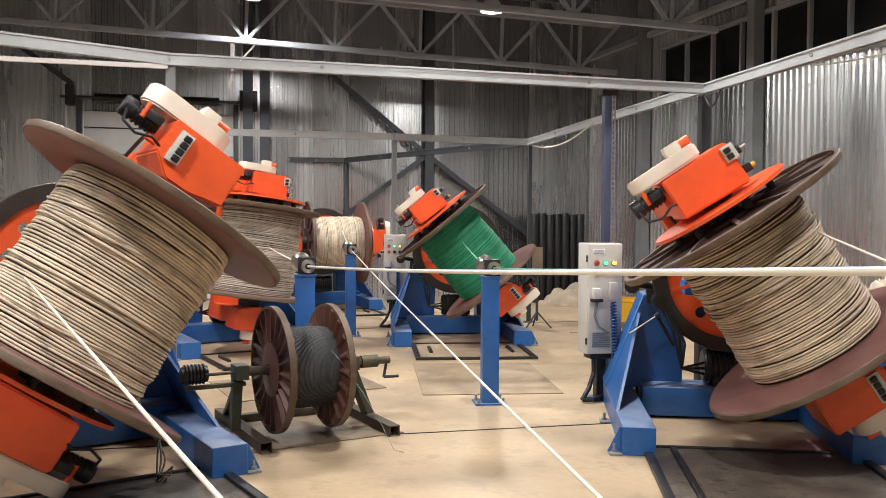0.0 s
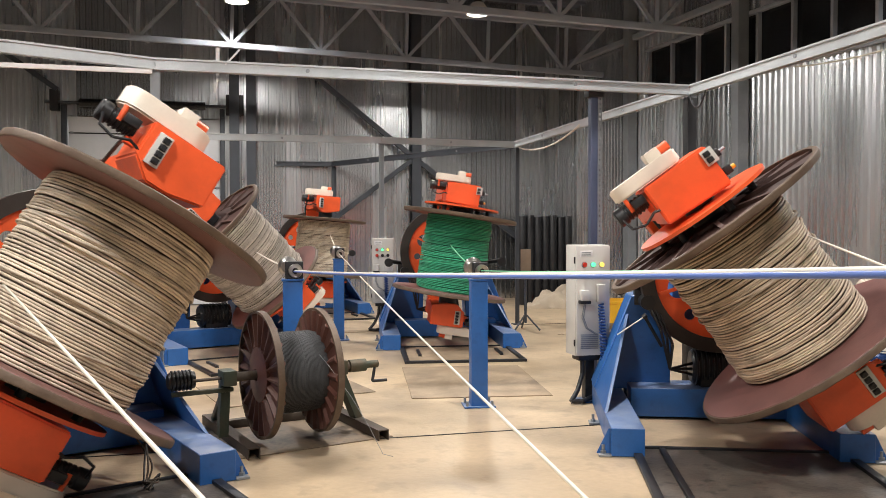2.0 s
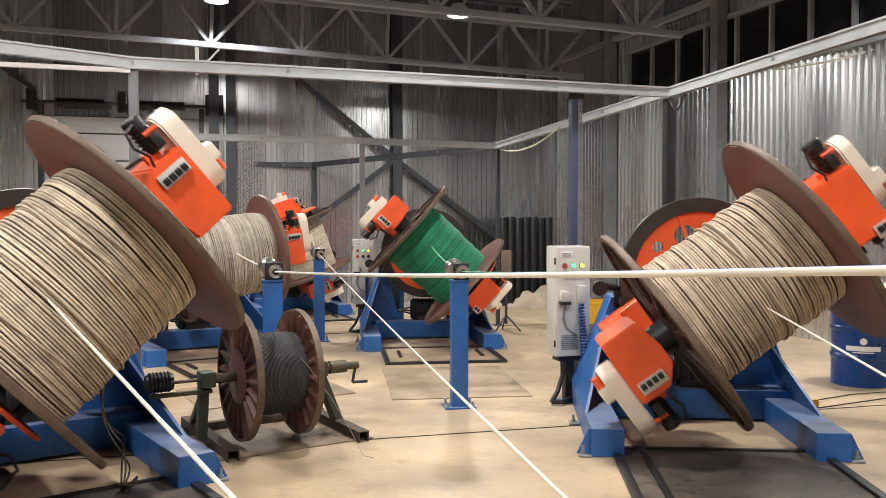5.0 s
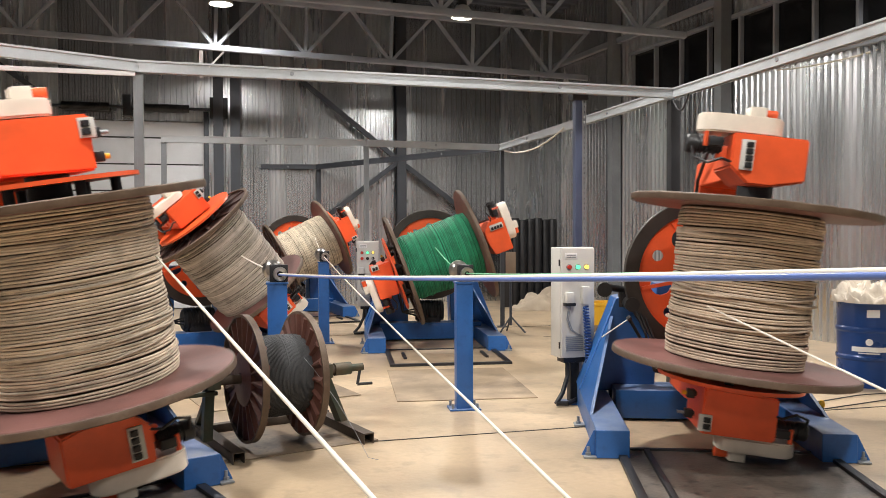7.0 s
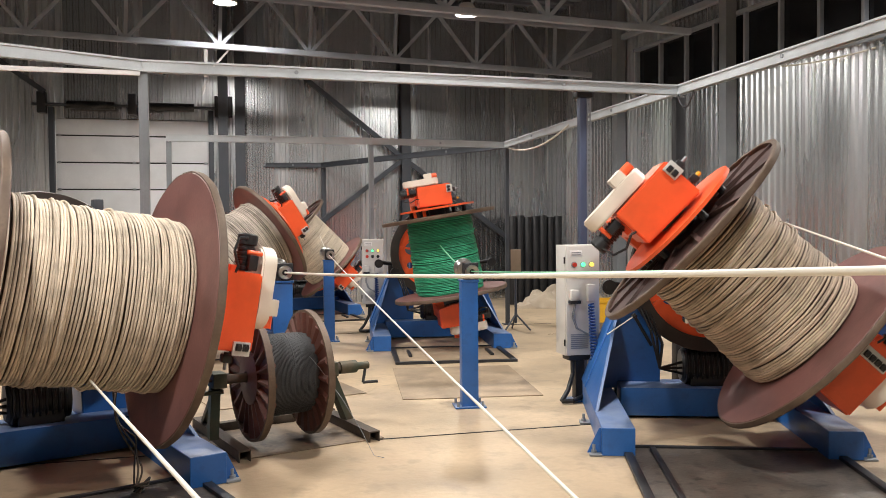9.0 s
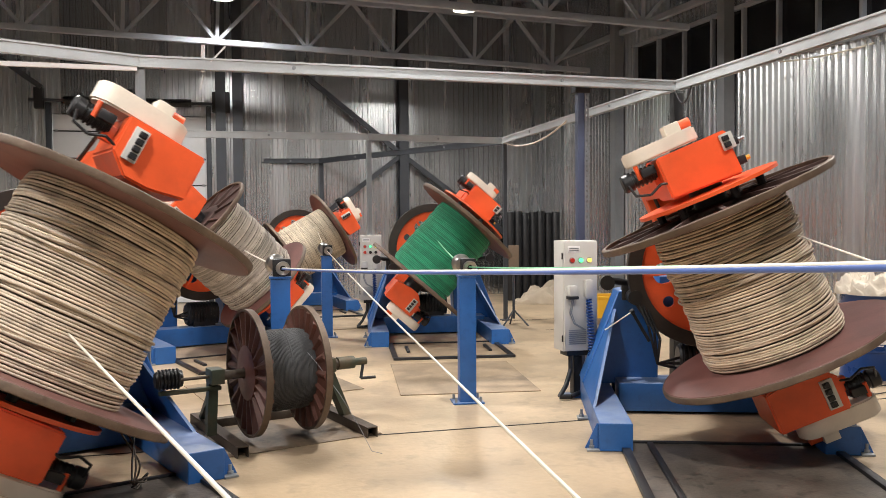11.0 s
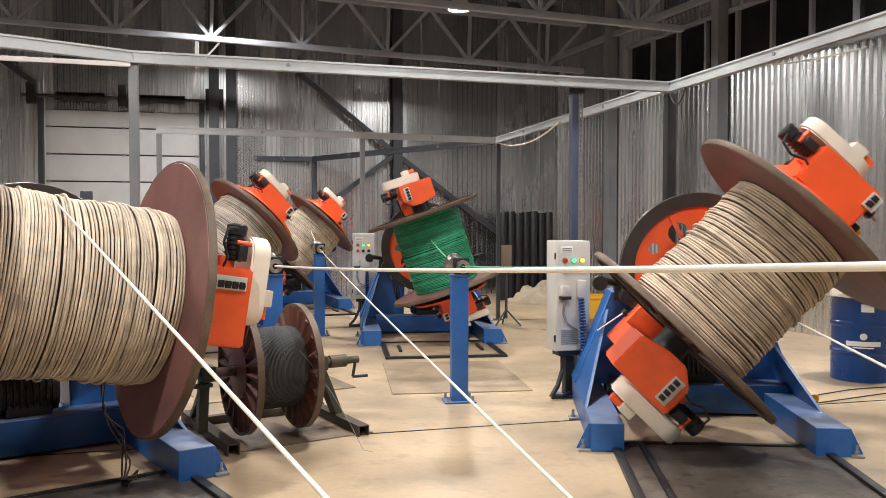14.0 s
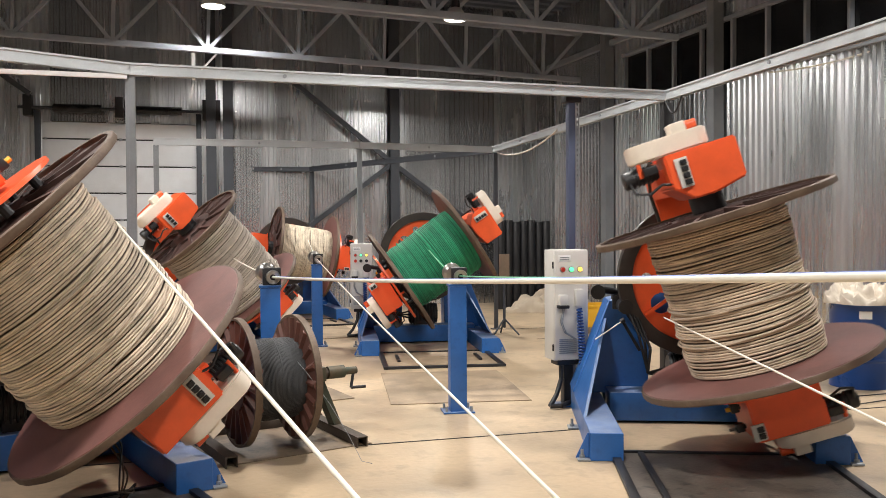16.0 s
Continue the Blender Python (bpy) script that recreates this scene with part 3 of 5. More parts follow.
def reel_stand(cx, cy, heading, label, zc, fx, fl):
    """A back-twist pay-off stand. Local -y is its front; the yoke turns about local y at zc. Returns the thing and its yoke."""
    t = thing("reel_stand", pose(cx, cy, 0, 0, 0, -heading), label, "machine", "reel stands")
    for s in (-1, 1):
        ff = fx if s > 0 else fl                 # the feet stand a little off centre
        bm = bmesh.new()
        # foot beam with a chamfered nose
        add_prism(bm, [(-0.10, 0.0), (1.75, 0.0), (1.75, 0.20), (-0.10, 0.20)], s * ff - 0.118, s * ff + 0.118, lambda u, v, w: (w, u, v))
        bmesh.ops.bevel(bm, geom=bm.edges[:], offset=0.004, segments=1, affect="EDGES")
        part("foot_beam", bm, "blue", t)
        bm = bmesh.new()
        du = ff - (0.75 if s > 0 else 0.85)
        out = [(0.98 + du, 0.20), (0.66 + du, 1.02), (0.42 + du, 1.06), (0.30 + du, 0.92), (0.32 + du, 0.20)]
        add_prism(bm, [(s * u, v) for u, v in out], 1.38, 1.75, lambda u, v, w: (u, w, v))
        bmesh.ops.bevel(bm, geom=bm.edges[:], offset=0.01, segments=1, affect="EDGES")
        part("tower_leg", bm, "blue", t)
        bm = bmesh.new()
        # side stiffener, slanting from the foot up to the leg
        add_prism(bm, [(0.42, 0.20), (1.38, 0.20), (1.38, 0.86)], s * (ff + 0.105) - 0.012, s * (ff + 0.105) + 0.012,
                  lambda u, v, w: (w - s * (v - 0.20) * 0.40, u, v))
        part("gusset", bm, "blue", t)
        bm = bmesh.new()
        add_prism(bm, [(0.0, 0.012), (0.10, 0.012), (0.015, 0.19), (0.0, 0.19)], -0.06, -0.045, lambda u, v, w: (s * (ff + 0.116 + u), w, v))
        part("nose_gusset", bm, "blue", t, "", None, 0)
        for yy in (-0.06, 0.9):
            bm = bmesh.new()
            add_box(bm, (0.09, 0.12, 0.014), (s * (ff + 0.16), yy, 0.007), 0.002)
            add_rod(bm, (s * (ff + 0.17), yy, 0.01), (s * (ff + 0.17), yy, 0.075), 0.012, 8)
            add_rod(bm, (s * (ff + 0.17), yy, 0.014), (s * (ff + 0.17), yy, 0.034), 0.022, 6)
            part("anchor_bolt", bm, "strut", t, "steel anchor bolt on a foot plate")
        bm = bmesh.new()
        add_rod(bm, (s * 0.60, 1.16, 0.98), (s * 0.60, 1.36, 0.98), 0.062, 24)
        add_box(bm, (0.12, 0.10, 0.16), (s * 0.63, 1.42, 1.02), 0.01)
        part("support_roller", bm, "black", t, "black support roller")
        bm = bmesh.new()
        add_rod(bm, (s * 0.66, 1.3, 1.10), (s * 0.82, 1.18, 1.13), 0.03, 14)
        add_rod(bm, (s * 0.84, 1.12, 1.11), (s * 0.84, 1.24, 1.11), 0.062, 20)
        add_rod(bm, (s * 0.80, 1.18, 1.13), (s * 0.88, 1.15, 1.11), 0.035, 12)
        part("brake_arm", bm, "black", t)
    bm = bmesh.new()
    add_box(bm, (1.50, 0.30, 0.24), (0, 1.24, 0.14), 0.01)
    part("cross_beam", bm, "blue", t)
    bm = bmesh.new()
    add_box(bm, (1.50, 0.14, 0.20), (0, 1.66, 0.12), 0.01)
    part("rear_beam", bm, "blue", t)
    bm = bmesh.new()
    add_box(bm, (0.72, 0.30, 0.34), (0, 1.56, 0.98), 0.02)
    part("bearing_bridge", bm, "blue", t)
    bm = bmesh.new()
    add_rod(bm, (0, RING_Y, zc), (0, 1.70, zc), 0.16, 28)
    part("bearing_housing", bm, "black_steel", t)
    bm = bmesh.new()
    prof = [(0.001, -0.22), (0.13, -0.22), (0.15, -0.20)]
    for i in range(9):
        prof += [(0.15, -0.19 + i * 0.042), (0.165, -0.185 + i * 0.042), (0.165, -0.172 + i * 0.042), (0.15, -0.167 + i * 0.042)]
    prof += [(0.15, 0.2), (0.001, 0.2)]
    add_lathe(bm, prof, 28, False)
    bmesh.ops.rotate(bm, verts=bm.verts, matrix=Matrix.Rotation(math.pi / 2, 3, "Y"))
    bmesh.ops.translate(bm, verts=bm.verts, vec=(0, 1.32, 0.42))
    add_box(bm, (0.3, 0.26, 0.12), (0, 1.32, 0.30), 0.01)
    part("drive_motor", bm, "black", t, "black ribbed electric motor")
    # hoses
    for k in range(3):
        pts = [(-0.62 + k * 0.03, 1.22, 1.06), (-0.5 + 0.05 * k, 1.12, 0.75 - 0.06 * k), (-0.42, 1.14, 0.42), (-0.22, 1.22, 0.36 + 0.05 * k)]
        bm = bmesh.new()
        for a, b in zip(pts, pts[1:]):
            add_rod(bm, a, b, 0.012, 8)
        part("hose", bm, "black", t, "black cable hose")
    # turning yoke: the wheel carries both arms
    yoke = part("yoke", ring_mesh(), "orange", t, "orange spoked turning wheel with two arms")
    yoke.matrix_basis = pose(0, 0, zc)

    def sub(name, bm, material, label="", smooth=30):
        return part(name, bm, material, yoke, label, None, smooth)

    return t, yoke, sub


def yoke_parts(sub, half, size):
    """Rim, arms, gearboxes with covers, motors and sockets, about the yoke's own centre. half: the reel's half length; size: of the drive ends."""
    y = RING_Y

    def end(name, bm, material, label=""):
        bmesh.ops.scale(bm, verts=bm.verts, vec=(size, size, size), space=Matrix.Translation((0, 0, -s * half)))
        return sub(name, bm, material, label)

    # wheel plate moved back to the ring plane by its own parts
    bm = bmesh.new()
    add_lathe(bm, [(0.545, y - 0.05), (0.66, y - 0.05), (0.665, y - 0.04), (0.665, y + 0.05), (0.545, y + 0.05)], 80, True, "Y")
    sub("wheel_rim", bm, "rim", "dark worn wheel rim")
    bm = bmesh.new()
    add_rod(bm, (0, y - 0.08, 0), (0, y + 0.02, 0), 0.12, 28)
    sub("hub", bm, "black_steel")
    for k in range(5):
        a = 2 * math.pi * (2 * k + 1.0) / 10 + math.pi / 10
        bm = bmesh.new()
        add_bar(bm, (0.16 * COS(a), y - 0.035, 0.16 * SIN(a)), (0.53 * COS(a), y - 0.035, 0.53 * SIN(a)), 0.03, 0.03)
        sub("spoke_rib", bm, "orange", "", 0)
    for s in (1, -1):                         # s = 1: the plain end, s = -1: the driven end with a face plate
        z0 = half + 0.11
        # arm: from the wheel forward to the reel axis
        bm = bmesh.new()
        add_prism(bm, [(y - 0.02, 0.30), (y - 0.02, z0 + 0.26), (0.60, z0 + 0.26), (0.20, z0 + 0.22), (0.20, z0 + 0.06), (y - 0.22, z0 + 0.06), (y - 0.16, 0.30)],
                  -0.17, 0.17 if s > 0 else 0.26, lambda u, v, w: (w, u, s * v))
        bmesh.ops.bevel(bm, geom=bm.edges[:], offset=0.008, segments=1, affect="EDGES")
        sub("arm", bm, "orange")
        # gearbox with a sloping underside
        bm = bmesh.new()
        x0, x1 = -0.25 * s, 0.25 * s
        if s > 0:
            out = [(x0, z0 + 0.12), (x0, z0 + 0.35), (x1, z0 + 0.35), (x1, z0 + 0.06), (x1 * 0.1, z0 + 0.01), (x0 * 0.5, z0 + 0.01)]
        else:
            out = [(x0 + 0.03, z0 + 0.04), (x0 + 0.03, z0 + 0.34), (x1 + 0.03, z0 + 0.34), (x1 + 0.03, z0 + 0.02)]
        add_prism(bm, out, -0.26, 0.24, lambda u, v, w: (u, w, s * v))
        bmesh.ops.bevel(bm, geom=bm.edges[:], offset=0.012, segments=2, affect="EDGES")
        end("gearbox", bm, "orange")
        bm = bmesh.new()
        add_rod(bm, (0, 0, s * (half + 0.005)), (0, 0, s * (z0 + 0.06)), 0.12, 28)
        sub("pintle", bm, "black_steel", "dark pintle holding the reel")
        if s < 0:
            bm = bmesh.new()
            prof = [(0.10, s * (z0 - 0.03)), (0.50, s * (z0 - 0.03)), (0.50, s * (z0 - 0.005)), (0.10, s * (z0 - 0.005))]
            add_lathe(bm, prof, 56)
            sub("face_plate", bm, "orange", "orange round face plate")
            for k in range(6):
                a = math.radians(60 * k + 15)
                bm = bmesh.new()
                add_rod(bm, (0.36 * COS(a), 0.36 * SIN(a), s * (half + 0.0)), (0.36 * COS(a), 0.36 * SIN(a), s * (z0 - 0.02)), 0.03, 10)
                sub("driver_pin", bm, "black_steel")
        # belt cover on the outer end
        bm = bmesh.new()
        out = []
        top, near = (0.482, -0.01) if s > 0 else (0.455, -0.05)
        for k in range(17):
            a = math.pi / 2 + math.pi * k / 16
            out.append((-0.34 * s + 0.125 * COS(a) * s, 0.125 * SIN(a)))
        for k in range(17):
            a = -math.pi / 2 + math.pi * k / 16
            out.append((near * s + 0.125 * COS(a) * s, 0.125 * SIN(a)))
        add_prism(bm, [(u, v - 0.08) for u, v in out], z0 + 0.352, z0 + top, lambda u, v, w: (u, v, s * w))
        bmesh.ops.bevel(bm, geom=[e for e in bm.edges if e.calc_face_angle(0) > 1.0], offset=0.012, segments=2, affect="EDGES")
        end("belt_cover", bm, "cream", "cream rounded belt cover")
        bm = bmesh.new()
        add_box(bm, (0.11, 0.15, 0.075), (-0.075 * s, -0.08, s * (z0 + top + 0.034)), 0.008)
        end("cover_cap", bm, "cream", "cream cap on the belt cover")
        bm = bmesh.new()
        add_rod(bm, (-0.02 * s, -0.08, s * (z0 + top + 0.033)), (0.065 * s, -0.08, s * (z0 + top + 0.033)), 0.034, 18)
        end("cap_knob", bm, "orange", "orange knob")
        # motor lying under the overhanging cover end: ribbed body, fan cover, terminal box
        bm = bmesh.new()
        prof = [(0.001, -0.13), (0.058, -0.13), (0.066, -0.12), (0.066, -0.06), (0.054, -0.055)]
        for k in range(5):
            prof += [(0.054, -0.04 + 0.03 * k), (0.064, -0.037 + 0.03 * k), (0.064, -0.025 + 0.03 * k), (0.054, -0.022 + 0.03 * k)]
        prof += [(0.054, 0.11), (0.001, 0.11)]
        add_lathe(bm, prof, 20, False)
        bmesh.ops.rotate(bm, verts=bm.verts, matrix=Matrix.Rotation(s * math.pi / 2, 3, "Y"))
        bmesh.ops.translate(bm, verts=bm.verts, vec=(-0.40 * s, -0.10, s * (z0 + 0.265)))
        add_box(bm, (0.10, 0.07, 0.06), (-0.345 * s, -0.175, s * (z0 + 0.285)), 0.008)
        end("motor", bm, "black", "small black electric motor")
        bm = bmesh.new()
        end("bracket_pin", rod_bm((-0.41 * s, -0.16, s * (z0 + 0.25)), (-0.41 * s, -0.16, s * (z0 + 0.352)), 0.016, 10), "orange")
        add_box(bm, (0.10, 0.06, 0.10), (-0.27 * s, -0.10, s * (z0 + 0.22)), 0.008)
        end("motor_bracket", bm, "orange")
        way = [(-0.50 * s, -0.16, s * (z0 + 0.24)), (-0.49 * s, -0.22, s * (z0 + 0.16)), (-0.40 * s, -0.25, s * (z0 + 0.13)),
               (-0.31 * s, -0.25, s * (z0 + 0.17)), (-0.24 * s, -0.24, s * (z0 + 0.15))]
        bm = bmesh.new()
        for a, b in zip(way, way[1:]):
            add_rod(bm, a, b, 0.009, 8)
        end("motor_lead", bm, "black")
        pts = [(-0.20 * s, 0.10, s * (z0 + 0.30)), (-0.24 * s, 0.30, s * (z0 + 0.36)), (-0.22 * s, 0.62, s * (z0 + 0.30)), (-0.20 * s, 0.95, s * (z0 + 0.10)), (-0.16 * s, y - 0.10, s * 0.30)]
        bm = bmesh.new()
        for a, b in zip(pts, pts[1:]):
            add_rod(bm, a, b, 0.014, 8)
        sub("hose", bm, "black", "black hose along the arm")
        # socket panel
        if s > 0:
            n, px, pz = 4, -0.15, z0 + 0.205
        else:
            n, px, pz = 2, -0.20, z0 + 0.26
        hgt = 0.046 * n + 0.022
        bm = bmesh.new()
        add_box(bm, (0.088, 0.02, hgt), (px, -0.272, s * pz), 0.004)
        end("socket_panel", bm, "cabinet", "pale grey socket panel")
        for k in range(n):
            zz = pz + (k - (n - 1) / 2) * 0.046
            bm = bmesh.new()
            add_box(bm, (0.046, 0.02, 0.036), (px + 0.01, -0.288, s * zz), 0.004)
            add_rod(bm, (px + 0.01, -0.285, s * zz), (px + 0.01, -0.31, s * zz), 0.016, 12)
            end("socket", bm, "black", "black socket")
        if s < 0:
            for zz in (0.24, 0.10):
                bm = bmesh.new()
                add_rod(bm, (-0.24, -0.1, s * (z0 + zz)), (-0.31, -0.1, s * (z0 + zz)), 0.018, 10)
                add_box(bm, (0.055, 0.06, 0.06), (-0.28, -0.1, s * (z0 + zz)), 0.006)
                end("limit_switch", bm, "black")
            end("switch_tip", rod_bm((-0.31, -0.1, s * (z0 + 0.24)), (-0.355, -0.1, s * (z0 + 0.24)), 0.011, 8), "strut")
            end("switch_cap", rod_bm((-0.31, -0.1, s * (z0 + 0.10)), (-0.34, -0.1, s * (z0 + 0.10)), 0.016, 8), "yellow", "yellow switch cap")


def winding_mesh(name, half, r, wire, material, seed, seg=72, loose=1.0):
    """Turns of cable side by side on the drum, each a little out of true, with some that ride over their neighbours."""
    rng = np.random.RandomState(seed)
    ns = 7
    verts, faces = [], []
    base = 0
    ang = np.linspace(0, 2 * np.pi, seg, endpoint=False)

    def turn(z, rad, tilt, ph, wob, ph2, w2, ph3):
        nonlocal base
        zz = z + tilt * np.sin(ang + ph) + wob * np.sin(2 * ang + ph2) + w2 * np.sin(5 * ang + ph3)
        zz = np.clip(zz, -half + wire * 0.5, half - wire * 0.5)
        rr = rad + 0.25 * wire * np.sin(3 * ang + ph3) * rng.rand() + 0.10 * wire * np.sin(11 * ang + ph)
        for j in range(ns):
            b = 2 * np.pi * j / ns
            rj, zj = rr + wire * 0.48 * np.cos(b), zz + wire * 0.48 * np.sin(b)
            verts.append(np.stack([rj * np.cos(ang), rj * np.sin(ang), zj], 1))
        for j in range(ns):
            a0, a1 = base + j * seg, base + (j + 1) % ns * seg
            for i in range(seg):
                k = (i + 1) % seg
                faces.append((a0 + i, a0 + k, a1 + k, a1 + i))
        base += ns * seg

    z = -half + wire * 0.6
    tilt = wob = lift = 0.0
    pa, pb, pc = rng.rand(3) * 6.28
    while z < half - wire * 0.5:
        u = z / half
        tilt = 0.93 * tilt + rng.randn() * 0.0028 * loose
        wob = 0.90 * wob + rng.randn() * 0.0014 * loose
        lift = 0.6 * lift + rng.randn() * 0.0032 * loose
        pa, pb, pc = pa + rng.randn() * 0.12, pb + rng.randn() * 0.15, pc + rng.randn() * 0.5
        swell = -0.010 * max(0.0, abs(u) - 0.85) / 0.15 + 0.008 * SIN(u * 2.4 + seed)
        swell *= min(1.0, 2 * loose)
        turn(z + rng.randn() * 0.0012 * loose, r + swell + lift, tilt, pa, wob, pb, 0.0012 * loose, pc)
        z += wire * (0.96 + 0.16 * rng.rand() + (0.35 if rng.rand() < 0.15 * loose else 0.0))
    for k in range(int(7 * loose)):
        z = rng.uniform(-half * 0.9, half * 0.9)
        turn(z, r + wire * 0.5, rng.randn() * 0.022, rng.rand() * 6.28, rng.randn() * 0.010, rng.rand() * 6.28, 0.003, rng.rand() * 6.28)
    me = bpy.data.meshes.new(name)
    me.from_pydata(np.concatenate(verts).tolist(), [], faces)
    me.materials.append(M[material])
    for p in me.polygons:
        p.use_smooth = True
    return me


def cable_reel(name, R, half, wr, wire, wire_mat, core_mat, label, seed, loose=1.0):
    """A steel reel full of cable, its axis along its own z. half: to the outer faces of the flanges."""
    t = thing(name, Matrix(), label, "reel", "reels on the stands")
    th = 0.05
    for s in (-1, 1):
        bm = bmesh.new()
        hz = half - th
        prof = [(0.10, hz), (R - 0.012, hz), (R - 0.004, hz + 0.012), (R - 0.004, hz + 0.018), (0.10, hz + 0.018)]
        add_lathe(bm, [(r, s * h) for r, h in prof], 96)
        fl = part("flange", bm, "flange", t, "red-oxide steel flange, scuffed")
        # thin disc over the flange; its dark colour holds rust and painted shade
        bm = bmesh.new()
        add_lathe(bm, [(r, s * h) for r, h in ((0.10, hz + 0.0185), (R - 0.031, hz + 0.0185), (R - 0.031, hz + 0.022), (0.10, hz + 0.022))], 72)
        part("outer_face", bm, "shaded_oxide", fl, "rusted outer flange face, darkened with painted shade")
        bm = bmesh.new()
        prof = [(R - 0.022, hz + 0.004), (R, hz + 0.004), (R + 0.006, hz + 0.016), (R + 0.006, half - 0.006), (R, half), (R - 0.03, half), (R - 0.03, half - 0.016), (R - 0.022, hz + 0.018)]
        add_lathe(bm, [(r, s * h) for r, h in prof], 120)
        for v in bm.verts:                    # dents and wear along the edge
            a = math.atan2(v.co.y, v.co.x)
            q = Vector((COS(a) * 5, SIN(a) * 5, seed + s))
            f = 1 + 0.004 * noise.noise(q) + 0.003 * noise.noise(q * 4)
            v.co.x, v.co.y = v.co.x * f, v.co.y * f
            v.co.z += 0.003 * noise.noise(q * 1.5 + Vector((3, 7, 1)))
        part("flange_edge", bm, "flange_edge", fl, "worn brown flange edge")
        for k in range(12):
            a = math.radians(30 * k + 7)
            rot = Matrix.Rotation(a, 4, "Z")
            bm = bmesh.new()
            add_prism(bm, [(0.24, hz + 0.014), (R - 0.02, hz + 0.014), (R - 0.03, half - 0.012), (0.30, half + 0.005)], -0.016, 0.016,
                      lambda u, v, w: tuple(rot @ Vector((u, w, s * v))))
            part("rib", bm, "shaded_oxide", fl, "", None, 0)
        bm = bmesh.new()
        add_lathe(bm, [(r, s * h) for r, h in ((0.09, hz + 0.012), (0.30, hz + 0.012), (0.30, half - 0.004), (0.26, half + 0.002), (0.09, half + 0.002))], 48)
        part("hub_ring", bm, "shaded_oxide", fl)
    # dark cylinder just under the turns: painted shade for the gaps
    bm = bmesh.new()
    add_lathe(bm, [(wr - 0.026, -half + th - 0.004), (wr - 0.026, half - th + 0.004)], 64, False)
    part("winding_core", bm, core_mat, t)
    ob = new("winding", winding_mesh("winding", half - th, wr, wire, wire_mat, seed, 72, loose))
    ob.parent = t
    tagged(ob, "wound cable turns", kind="stuff")
    return t


# stand: centre x, y, heading, reel radius, half length, winding radius, wire, materials, axis height, foot offsets
STANDS = {
    "left": (-2.19, 4.82, -36.0, 0.86, 0.575, 0.53, 0.0168, "wire_grey", "gap_shade", 1.24, 0.74, 0.85),
    "right": (2.106, 5.83, 5.0, 0.835, 0.575, 0.475, 0.018, "wire_tan", "gap_shade", 1.22, 0.64, 0.91),
    "green": (-0.058, 11.07, -7.0, 0.758, 0.544, 0.44, 0.018, "wire_green", "gap_shade_green", 1.265, 0.76, 0.85),
    "middle": (-2.66, 10.2, -33.0, 0.70, 0.57, 0.49, 0.0185, "wire_silver", "gap_shade", 1.27, 0.76, 0.85),
    "far": (-2.536, 15.3, -21.0, 0.762, 0.53, 0.48, 0.020, "wire_cream", "gap_shade", 1.27, 0.76, 0.85),
}
STAND_LABELS = {
    "left": "blue pay-off stand with orange turning yoke carrying large grey reel",
    "right": "blue pay-off stand with orange turning yoke beside the barrel",
    "green": "blue pay-off stand with orange turning yoke holding the green reel",
    "middle": "blue pay-off stand with orange yoke behind the rusty reel stand",
    "far": "blue pay-off stand with orange yoke before the corrugated wall",
}
REEL_LABELS = {
    "left": "large red-brown steel reel full of grey cable",
    "right": "large red-brown steel reel full of tan cable",
    "green": "red-brown steel reel full of bright green cable",
    "middle": "red-brown steel reel wound with cream cable, on its stand",
    "far": "small-looking far reel wound with pale cream cable",
}
YOKES, REELS = {}, {}
for i, key in enumerate(STANDS):
    cx, cy, hd, R, half, wr, wire, wm, cm, zc, fx, fl = STANDS[key]
    t, yoke, sub = reel_stand(cx, cy, hd, STAND_LABELS[key], zc, fx, fl)
    for v in yoke.data.vertices:
        v.co.y += RING_Y
    yoke_parts(sub, half, 1.0 if key in ("left", "right") else 0.88)
    YOKES[key] = yoke
    REELS[key] = cable_reel("cable_reel", R, half, wr, wire, wm, cm, REEL_LABELS[key], 11 + i, {"far": 0.4, "green": 0.8}.get(key, 1.0))


bm = bmesh.new()
add_box(bm, (0.05, 0.05, 1.80), (0, 0, 0.90))
add_box(bm, (0.075, 0.09, 0.13), (0, 0, 1.80), 0.01)
add_box(bm, (0.12, 0.12, 0.012), (0, 0, 0.006))
solo("sensor_post", bm, "dark_steel", "dark steel post with a square sensor block behind the turning wheel", "post", pose(-2.69, 6.30, 0, 0, 0, 36))


